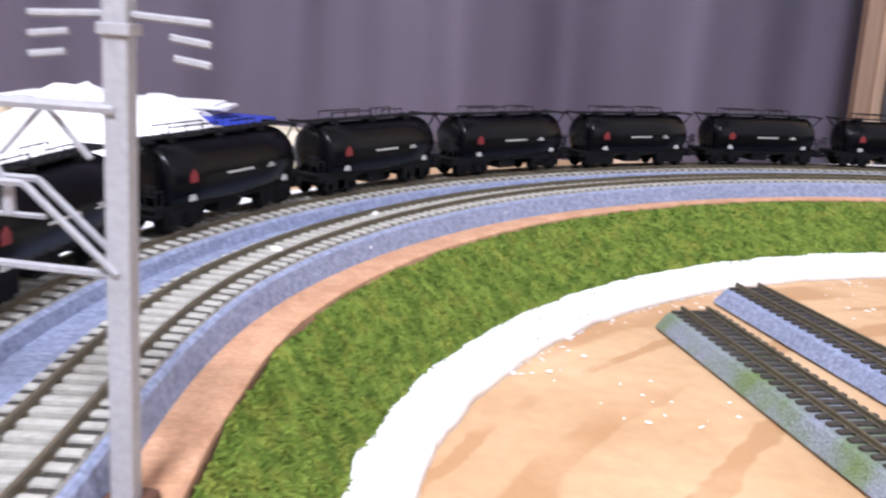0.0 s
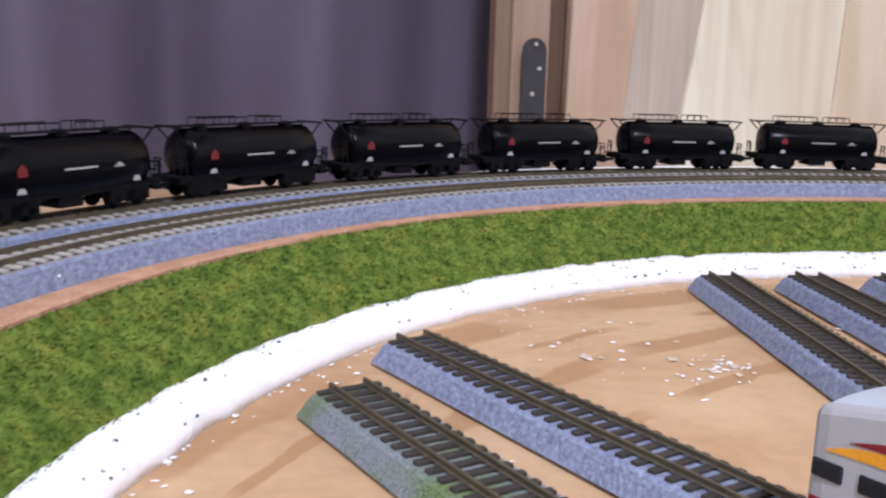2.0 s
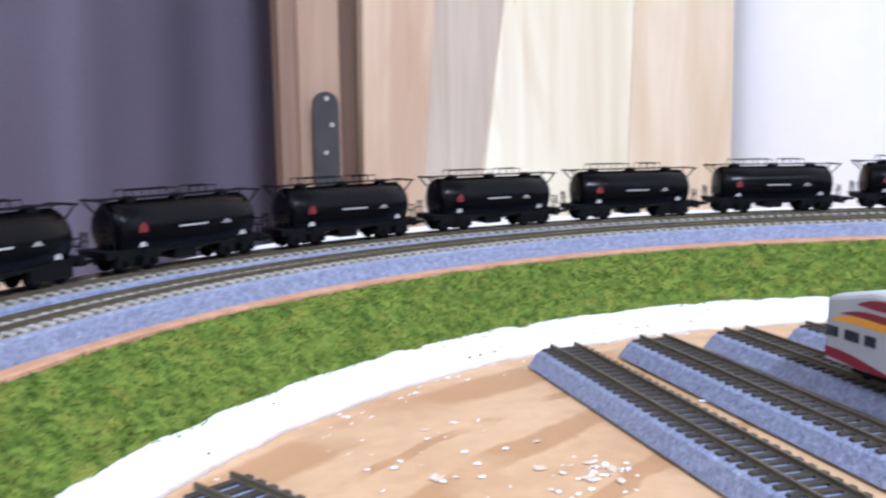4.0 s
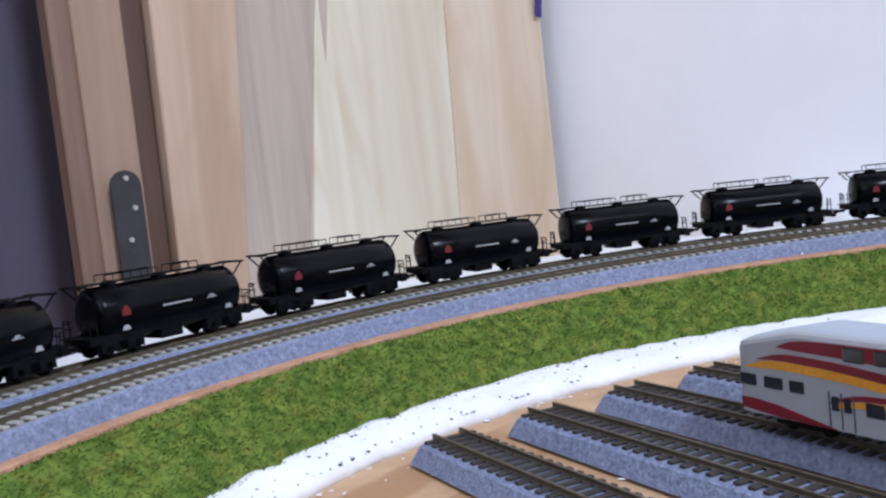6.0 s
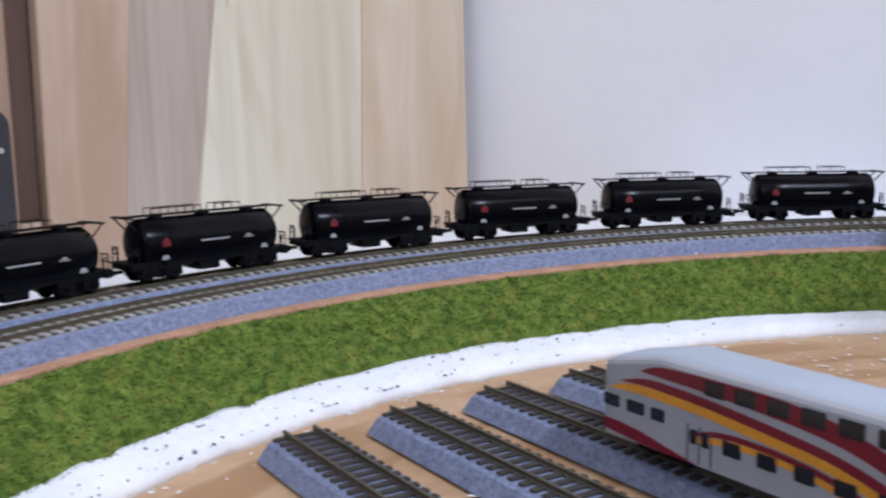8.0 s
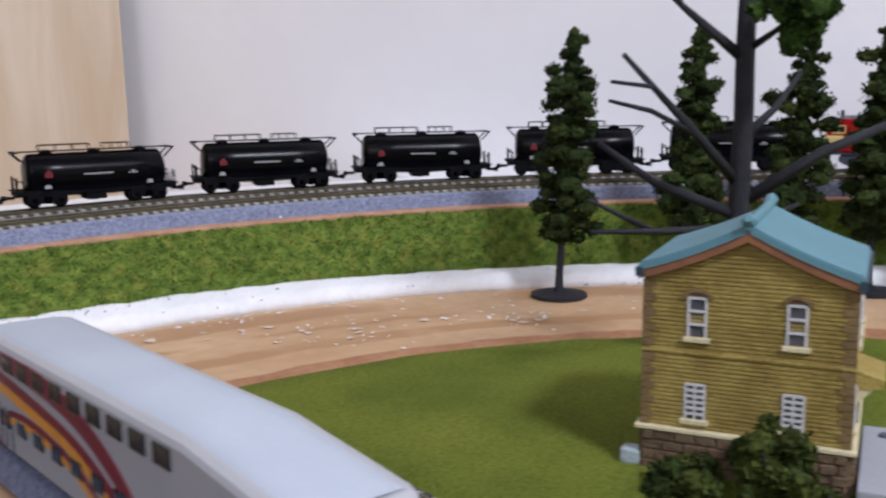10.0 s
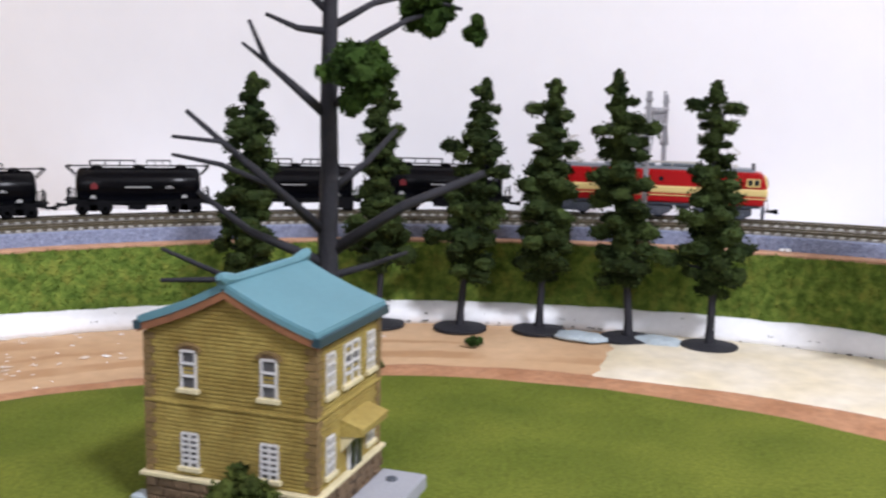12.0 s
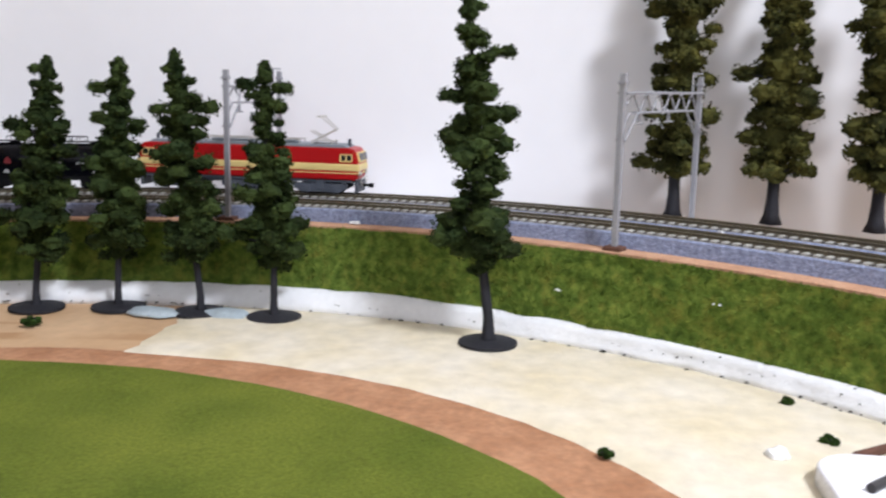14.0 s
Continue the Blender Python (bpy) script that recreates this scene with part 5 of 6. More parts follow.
    rod(bm, (Wd / 2, -0.0026, P + 0.0030), (Wd / 2, Dp + 0.0028, P + 0.0030), 0.0013, None, 8)
    for y0, y1, y2 in ((Dp - 0.004, Dp + 0.0024, Dp + 0.0042), (0.004, -0.0022, -0.0038)):
        tube(bm, [((Wd / 2, y0, P + 0.0029), 0.0013), ((Wd / 2, (y0 + y1) / 2, P + 0.0034), 0.0016), ((Wd / 2, y1, P + 0.0039), 0.0017), ((Wd / 2, y2, P + 0.0047), 0.0009)], 8)
    part("ridge", bm, M_TEAL, h, "rounded teal ridge")
    for u in (0.0123, 0.0344):
        sash(h, u, 0.0340, 0.0434, 0.0040, 2, True)
        sash(h, u, 0.0138, 0.0224, 0.0044, 5, False)
    for v, w in ((0.007, 0.0042), (0.0195, 0.0090), (0.032, 0.0042)):
        sash(h, v, 0.0345, 0.0445, w, 3, False, False, Wd)
    for v in (0.007, 0.032):
        sash(h, v, 0.0144, 0.0236, 0.0042, 3, False, False, Wd)
    bm = bmesh.new()
    box(bm, Wd - 0.0002, Wd + 0.0010, 0.0172, 0.0258, 0.0012, 0.0205, 0.0003)
    door = part("door", bm, M_WFRAME, h, "pale panelled double door")
    bm = bmesh.new()
    for v0, v1 in ((0.0180, 0.0211), (0.0219, 0.0250)):
        for z0, z1 in ((0.0030, 0.0085), (0.0100, 0.0190)):
            box(bm, Wd + 0.0008, Wd + 0.0013, v0, v1, z0, z1, 0.0002)
    part("door_panel", bm, M_GLASS, door, "dark door glazing")
    bm = bmesh.new()
    prism(bm, [(Wd, 0.0215), (Wd + 0.0062, 0.0222), (Wd + 0.0066, 0.0242), (Wd, 0.0262)], 0.0130, 0.0300, "y")
    part("door_canopy", bm, M_BRICK, h, "yellow canopy over the door")
    bm = bmesh.new()
    for v in (0.0140, 0.0290):
        prism(bm, [(Wd, 0.0170), (Wd + 0.0042, 0.0218), (Wd, 0.0218)], v - 0.0007, v + 0.0007, "y")
    part("canopy_bracket", bm, M_TRIM, h)
    # grey forecourt slab in front of the door
    s = thing("paving_slab", pose(0.5670, 0.5942, 0.0046, 0, 0, turn) @ small, "smooth grey slab beside the house on the grass mat", "slab")
    bm = bmesh.new()
    box(bm, Wd + 0.0022, Wd + 0.0150, -0.007, Dp - 0.001, -0.001, 0.0034, 0.0005)
    part("slab", bm, M_SLAB, s)
    bm = bmesh.new()
    rod(bm, (Wd + 0.0075, Dp - 0.008, 0.0034), (Wd + 0.0075, Dp - 0.008, 0.0040), 0.0016, 0.0014, 14)
    part("drain_cover", bm, M_GREYP, s, "small dark round cover")
    b = thing("stone_trough", pose(0.5650, 0.6000, 0.0034, 0, 0, turn), "small pale blue-grey trough at the house corner", "trough")
    bm = bmesh.new()
    box(bm, 0.001, 0.0058, 0, 0.0046, 0, 0.0036, 0.0006)
    part("trough", bm, M_PEBBLE, b)


house()


# ---- trees and bushes ----
def unit_ball():
    bm = bmesh.new()
    bmesh.ops.create_icosphere(bm, subdivisions=2, radius=1)
    bm.verts.ensure_lookup_table()
    out = [v.co.copy() for v in bm.verts], [tuple(v.index for v in f.verts) for f in bm.faces]
    bm.free()
    return out


BALL = unit_ball()


def leaves(rnd, centres, per, size, out):
    """Uneven lumps of foam, each (centre, radius, flatness), covered in small flakes."""
    verts, faces = out
    for c, r, fl in centres:
        b = len(verts)
        sh = Vector((rnd.uniform(0, 50), rnd.uniform(0, 50), rnd.uniform(0, 50)))
        for v in BALL[0]:
            k = 0.80 * r * (1 + 0.50 * noise.noise(v * 1.6 + sh) + 0.38 * noise.noise(v * 4.0 + sh) + 0.22 * noise.noise(v * 9.0 + sh))
            verts.append(c + Vector((v.x * k, v.y * k, v.z * k * fl * 1.15)))
        faces.extend(tuple(b + i for i in f) for f in BALL[1])
        for k in range(per):
            d = Vector((rnd.gauss(0, 1), rnd.gauss(0, 1), rnd.gauss(0, 1) * fl))
            d = d.normalized() * r * rnd.uniform(0.72, 1.08)
            d.z *= 0.6 + 0.4 * fl
            p = c + d
            a = Vector((rnd.gauss(0, 1), rnd.gauss(0, 1), rnd.gauss(0, 1))).normalized() * size * rnd.uniform(0.5, 1.2)
            b = a.cross(Vector((rnd.gauss(0, 1), rnd.gauss(0, 1), rnd.gauss(0, 1)))).normalized() * size * rnd.uniform(0.4, 0.9)
            i = len(verts)
            verts += [p - a, p + b, p + a, p - b]
            faces.append((i, i + 1, i + 2, i + 3))


def conifer(x, y, z, h, seed, lean=(0, 0), label="", foliage=None, low=0.24, wide=0.0150, base=True, name="conifer_tree", group="row of conifers", per=85, size=0.00092, extra=()):
    rnd = random.Random(seed)
    t = thing(name, pose(x, y, z), label, "tree", group)
    bm = bmesh.new()
    top = Vector((lean[0] * h, lean[1] * h, h))
    k0 = 0.82 * h / 0.115
    pts = [((0, 0, 0), 0.0040 * k0), ((0, 0, 0.004 * k0), 0.0026 * k0), ((0, 0, 0.010 * k0), 0.0021 * k0)]
    for k in range(1, 8):
        f = 0.1 + 0.9 * k / 7
        p = top * f + Vector((rnd.gauss(0, 0.0005), rnd.gauss(0, 0.0005), 0))
        pts.append((p, k0 * (0.0019 * (1 - f) ** 0.7 + 0.0003)))
    tube(bm, pts, 8, 0.08)
    cents = []
    zz = low
    while zz < 0.985:
        f = zz
        u = (f - low) / (1 - low)
        r = wide * (1.09 - 0.42 * u - 0.30 * u ** 4) * rnd.uniform(0.66, 1.14)
        if u < 0.06:
            r *= 0.8
        a0 = rnd.uniform(0, 6.28)
        m = (4 if wide < 0.02 else 6) if u < 0.75 else (3 if u < 0.92 else 2)
        cents.append((top * f, r * 0.43, 0.9))
        for q in range(m):
            a = a0 + 6.28 * q / m + rnd.gauss(0, 0.4)
            rr = r * rnd.uniform(0.30, 0.86)
            c = top * f + Vector((math.cos(a) * rr, math.sin(a) * rr, rnd.gauss(0, 0.0022)))
            cents.append((c, r * (rnd.uniform(0.28, 0.47) if wide < 0.02 else rnd.uniform(0.20, 0.36)), 0.62))
            if rnd.random() < 0.6:
                tube(bm, [(top * (f - 0.02), 0.0006), (c, 0.0003)], 5)
        zz += (0.041 if wide < 0.02 else 0.044) * rnd.uniform(0.75, 1.35)
    for f, side, r in extra:
        c = top * f + Vector((0.34, -0.94, 0)) * side + Vector((0, 0, 0.002))
        cents += [(c, r, 0.7), (c - Vector((0.34, -0.94, 0)) * side * 0.35, r * 0.8, 0.7)]
        tube(bm, [(top * (f - 0.02), 0.0007), (c, 0.0003)], 5)
    cents.append((top * 0.985, wide * 0.17, 1.2))
    cents.append((top * 0.955, wide * 0.24, 1.0))
    part("trunk", bm, M_TRUNK, t, "dark grey plastic trunk", True)
    if base:
        bm = bmesh.new()
        rod(bm, (0, 0, 0), (0, 0, 0.0012), 0.0122, 0.0122, 28)
        rod(bm, (0, 0, 0.0012), (0, 0, 0.0022), 0.0116, 0.0040, 28)
        part("base", bm, M_TRUNK, t, "round dark plastic base")
    out = ([], [])
    leaves(rnd, cents, per, size, out)
    from_lists("crown", out[0], out[1], foliage or M_LEAF, t)["label"] = "clumped dark foliage"
    return t


CL = "dark green model conifer on a round plastic base"
conifer(0.7299, 0.7023, 0.0, 0.1122, 1, (0.027, -0.043), CL, wide=0.0158)
conifer(0.7759, 0.6605, 0.0, 0.1135, 2, (0.005, -0.006), CL, low=0.26, wide=0.0150)
conifer(0.7899, 0.6250, 0.0, 0.1130, 3, (0.044, -0.072), CL, wide=0.0146, extra=((0.72, -0.0135, 0.0048), (0.36, -0.017, 0.005)))
conifer(0.8057, 0.5924, 0.0, 0.1130, 4, (0.016, -0.030), CL, wide=0.0156, extra=())
conifer(0.8119, 0.5525, 0.0, 0.1170, 5, (-0.028, 0.075), CL, wide=0.0150, extra=((0.78, 0.0135, 0.0048), (0.60, -0.012, 0.004)))
conifer(0.8169, 0.5178, 0.0, 0.1130, 6, (-0.012, 0.028), CL, wide=0.0150, extra=((0.89, 0.0085, 0.0042), (0.90, -0.009, 0.004), (0.32, -0.019, 0.0055)))
conifer(0.8120, 0.4165, 0.0008, 0.1400, 7, (-0.014, 0.084), "tall dark green model conifer standing alone on the sand", wide=0.0166, extra=((0.83, 0.0145, 0.0034), (0.66, 0.013, 0.005), (0.30, -0.017, 0.0055)))
BL = "tall olive-brown model tree behind the track"
for bx_, by_, bz_, bh_, wd_, sd in ((0.950, 0.3572, 0.0388, 0.190, 0.0222, 21), (0.955, 0.3085, 0.0388, 0.188, 0.0212, 22), (0.950, 0.2600, 0.0388, 0.190, 0.0260, 23), (0.952, 0.208, 0.0388, 0.18, 0.0240, 24)):
    conifer(bx_, by_, bz_, bh_, sd, (0, 0), BL, M_LEAFO, 0.15, wd_, False, "olive_tree", "trees behind the track", 110, 0.0013)


def bare_tree():
    """The big grey tree behind the house, with a few clumps of foliage left."""
    t = thing("bare_tree", pose(0.6490, 0.5995, 0.0), "dark grey bare model tree with few leaf clumps", "tree")
    R = Vector((0.634, -0.774, 0))
    F = Vector((0.774, 0.634, 0))

    def at(u, z, d=0.0):
        return R * u + F * d + Vector((0, 0, z))
    bm = bmesh.new()
    chain = [(0, 0.001, 0.0060), (0.0002, 0.006, 0.0044), (0.0004, 0.02, 0.0036), (-0.0004, 0.045, 0.0032), (-0.0006, 0.06, 0.0030), (-0.0001, 0.08, 0.0027), (-0.0004, 0.10, 0.0026), (0.0, 0.135, 0.0021), (0.001, 0.172, 0.0013)]
    tube(bm, [(at(u, z), r) for u, z, r in chain], 14, 0.07)
    trunk = part("trunk", bm, M_TRUNK, t, "ribbed dark grey trunk", True)

    def limb(pts, r0, r1):
        bm = bmesh.new()
        n = len(pts) - 1
        tube(bm, [(at(*p), r0 + (r1 - r0) * k / n) for k, p in enumerate(pts)], 8)
        part("limb", bm, M_TRUNK, t, "", True)
    limb([(-0.002, 0.062, 0), (-0.018, 0.077, -0.009), (-0.041, 0.098, -0.019)], 0.0018, 0.0007)
    limb([(-0.019, 0.079, -0.009), (-0.032, 0.0895, -0.016), (-0.0448, 0.091, -0.021)], 0.0009, 0.0005)
    limb([(-0.017, 0.076, -0.0085), (-0.032, 0.083, -0.015), (-0.0450, 0.086, -0.020)], 0.0010, 0.0005)
    limb([(-0.002, 0.052, 0), (-0.024, 0.061, 0.006), (-0.040, 0.073, 0.012)], 0.0018, 0.0008)
    limb([(-0.003, 0.048, -0.002), (-0.026, 0.049, -0.010), (-0.049, 0.0505, -0.018)], 0.0014, 0.0006)
    limb([(-0.030, 0.0495, -0.011), (-0.042, 0.0555, -0.013), (-0.049, 0.0590, -0.014)], 0.0009, 0.0005)
    limb([(-0.002, 0.098, 0), (-0.011, 0.106, 0.002), (-0.0187, 0.1126, 0.003), (-0.0240, 0.125, 0.004)], 0.0017, 0.0006)
    limb([(-0.0187, 0.1126, 0.003), (-0.026, 0.118, 0.0)], 0.0009, 0.0005)
    limb([(-0.001, 0.122, 0), (-0.010, 0.1225, -0.004), (-0.0192, 0.126, -0.006)], 0.0013, 0.0006)
    limb([(-0.001, 0.128, 0), (-0.012, 0.138, 0.002), (-0.022, 0.150, 0.004)], 0.0013, 0.0006)
    limb([(0.001, 0.056, 0), (0.022, 0.070, -0.004), (0.0466, 0.0807, -0.008)], 0.0021, 0.0011)
    limb([(0.001, 0.075, 0), (0.012, 0.083, 0.006), (0.022, 0.0930, 0.012)], 0.0014, 0.0007)
    limb([(0.001, 0.048, 0), (0.014, 0.049, 0.012), (0.0277, 0.0516, 0.022)], 0.0014, 0.0007)
    limb([(0.001, 0.112, 0), (0.014, 0.121, 0.010), (0.026, 0.128, 0.020), (0.034, 0.131, 0.031)], 0.0014, 0.0007)
    limb([(0.001, 0.124, 0), (0.014, 0.132, 0.010), (0.029, 0.137, 0.026), (0.046, 0.133, 0.028)], 0.0013, 0.0006)
    limb([(0.001, 0.100, 0), (0.004, 0.104, -0.009), (0.0062, 0.108, -0.017)], 0.0012, 0.0006)
    limb([(0.001, 0.145, 0), (0.012, 0.153, 0.004), (0.020, 0.160, 0.006)], 0.0012, 0.0006)
    rnd = random.Random(9)
    for centre, rad, tall, n in (((0.0062, 0.1100, -0.0195), 0.0096, 1.25, 44), ((0.035, 0.1345, 0.0325), 0.0105, 0.9, 30), ((0.0510, 0.1265, 0.0265), 0.0052, 1.4, 8), ((0.005, 0.164, 0.0), 0.014, 1.0, 14), ((-0.020, 0.158, 0.004), 0.010, 1.0, 10)):
        cents = [(at(*centre) + Vector((rnd.gauss(0, 1), rnd.gauss(0, 1), rnd.gauss(0, tall))) * rad * 0.31, rad * rnd.uniform(0.30, 0.48), 0.9) for k in range(n)]
        out = ([], [])
        leaves(rnd, cents, 90, 0.0011, out)
        from_lists("leaf_clump", out[0], out[1], M_LEAFG, t)["label"] = "dense green leaf clump"
    bm = bmesh.new()
    rod(bm, (0, 0, 0.0), (0, 0, 0.0022), 0.0150, 0.0140, 28)
    part("base", bm, M_TRUNK, t, "round dark plastic base")


bare_tree()


def bush(x, y, z, r, h, seed, label, n=14, per=90, material=None):
    rnd = random.Random(seed)
    t = thing("bush", pose(x, y, z), label, "bush")
    bm = bmesh.new()
    for k in range(5):
        a = rnd.uniform(0, 6.28)
        rod(bm, (0, 0, 0), (math.cos(a) * r * 0.5, math.sin(a) * r * 0.5, h * rnd.uniform(0.4, 0.8)), 0.0006 if h > 0.008 else 0.0003, 0.0003, 5)
    part("stem", bm, M_TRUNK, t)
    cents = []
    for k in range(n):
        a, q = rnd.uniform(0, 6.28), r * math.sqrt(rnd.random()) * 0.8
        cents.append((Vector((math.cos(a) * q, math.sin(a) * q, h * rnd.uniform(0.25, 1.0 - 0.45 * q / r))), r * rnd.uniform(0.22, 0.38), 0.85))
    out = ([], [])
    leaves(rnd, cents, per, 0.0010 if h > 0.008 else 0.0006, out)
    from_lists("foliage", out[0], out[1], material or M_BUSH, t)["label"] = "mossy green foliage"


bush(0.5584, 0.5808, 0.0005, 0.0092, 0.0098, 31, "dense dark green bush in front of the house", 22)
bush(0.5622, 0.5640, 0.0005, 0.0096, 0.0220, 32, "tall dark green bush in front of the house", 24)
bush(0.5645, 0.5550, 0.0005, 0.0075, 0.0095, 33, "low dark green bush in front of the house", 14)
SB = "small green tuft lying on the board"
for x, y, r in ((0.7640, 0.6051, 0.0042), (0.7106, 0.6213, 0.0038), (0.7104, 0.3522, 0.0026), (0.7810, 0.3010, 0.0025), (0.7470, 0.2890, 0.0028)):
    bush(x, y, 0.0, r, r * 1.2, int(x * 1e4), SB, 16, 40, M_LEAFG)


# ---- catenary gantries ----
def gantry(deg, label, a=-0.0035, b=0.073, tall=0.076, drop=0.0085, deep=0.008, arms=False, post=0.0012, square=False):
    s = arc_of(deg)
    p, t, o = along(s)
    if square:
        t, o = Vector((0, 1, 0)), Vector((-1, 0, 0))
    m = Matrix(((o.x, t.x, 0, p.x), (o.y, t.y, 0, p.y), (0, 0, 1, p.z - 0.0005), (0, 0, 0, 1)))
    g = thing("catenary_gantry", m, label, "catenary gantry", "catenary gantries")
    for x in (a, b):
        bm = bmesh.new()
        box(bm, x - post, x + post, -post, post, 0.0, tall, 0.0003)
        box(bm, x - post - 0.0005, x + post + 0.0005, -post - 0.0005, post + 0.0005, tall - 0.0045, tall - 0.003, 0.0002)
        ps = part("post", bm, M_PLASTIC, g, "pale grey plastic post")
        bm = bmesh.new()
        box(bm, x - 0.0034, x + 0.0034, -0.0040, 0.0040, -0.0004, 0.0022, 0.0006)
        part("foot", bm, M_RUST, ps, "rust-brown foot block")
    z1, z0 = tall - drop, tall - drop - deep
    bm = bmesh.new()
    for y in (-0.0018, 0.0018):
        rod(bm, (a, y, z1), (b, y, z1), 0.0006, None, 5)
        rod(bm, (a + 0.012, y, z0), (b - 0.012, y, z0), 0.0005, None, 5)
        rod(bm, (a, y, z0 - 0.011), (a + 0.012, y, z0), 0.0005, None, 5)
        rod(bm, (b, y, z0 - 0.011), (b - 0.012, y, z0), 0.0005, None, 5)
    part("chord", bm, M_PLASTIC, g)
    n = 12
    for k in range(n):
        x0 = a + 0.004 + (b - a - 0.008) * k / n
        x1 = a + 0.004 + (b - a - 0.008) * (k + 1) / n
        bm = bmesh.new()
        lo = z0 if a + 0.010 < x0 < b - 0.010 else z0 + 0.0035
        if k % 2:
            rod(bm, (x0, 0, z1), (x1, 0, lo), 0.00045, None, 5)
        else:
            rod(bm, (x0, 0, lo), (x1, 0, z1), 0.00045, None, 5)
        part("lattice_bar", bm, M_PLASTIC, g)
    for c in (0.0128, 0.0462):
        bm = bmesh.new()
        rod(bm, (c, 0, z0), (c, 0, z0 - 0.0045), 0.0006, 0.0009, 6)
        rod(bm, (c - 0.005, 0, z0 - 0.0045), (c + 0.005, 0, z0 - 0.0045), 0.0004, None, 5)
        part("hanger", bm, M_PLASTIC, g)
    bm = bmesh.new()
    rod(bm, (b - 0.010, 0, z1), (b - 0.010, 0, z1 + 0.009), 0.0005, None, 5)
    rod(bm, (b - 0.010, 0, z1 + 0.009), (b + 0.002, 0, z1 + 0.009), 0.0005, None, 5)
    part("feeder_bracket", bm, M_PLASTIC, g)
    if arms:
        for z, u in ((tall - 0.0025, 0.0), (tall - 0.0050, 0.0065), (tall - 0.0075, 0.0070)):
            bm = bmesh.new()
            for sgn in (-1, 1):
                rod(bm, (a + sgn * u, 0, z + 0.0006), (a + sgn * 0.0115, 0, z), 0.0005, None, 6)
            part("cross_arm", bm, M_PLASTIC, g)
        bm = bmesh.new()
        rod(bm, (a, 0, 0.034), (a + 0.022, 0, 0.0345), 0.0006, None, 6)
        part("steady_arm", bm, M_PLASTIC, g)


gantry(-17.2, "pale grey lattice gantry spanning both tracks", a=-0.0045, b=0.0850, tall=0.072, drop=0.0078)
gantry(12.7, "pale grey lattice gantry spanning both tracks behind the conifers", tall=0.072, drop=0.0078)
gantry(176.2, "pale grey lattice gantry spanning both tracks by the curtain", a=-0.0023, b=0.0757, tall=0.069, drop=0.0135, deep=0.0100, arms=True, post=0.0016, square=True)


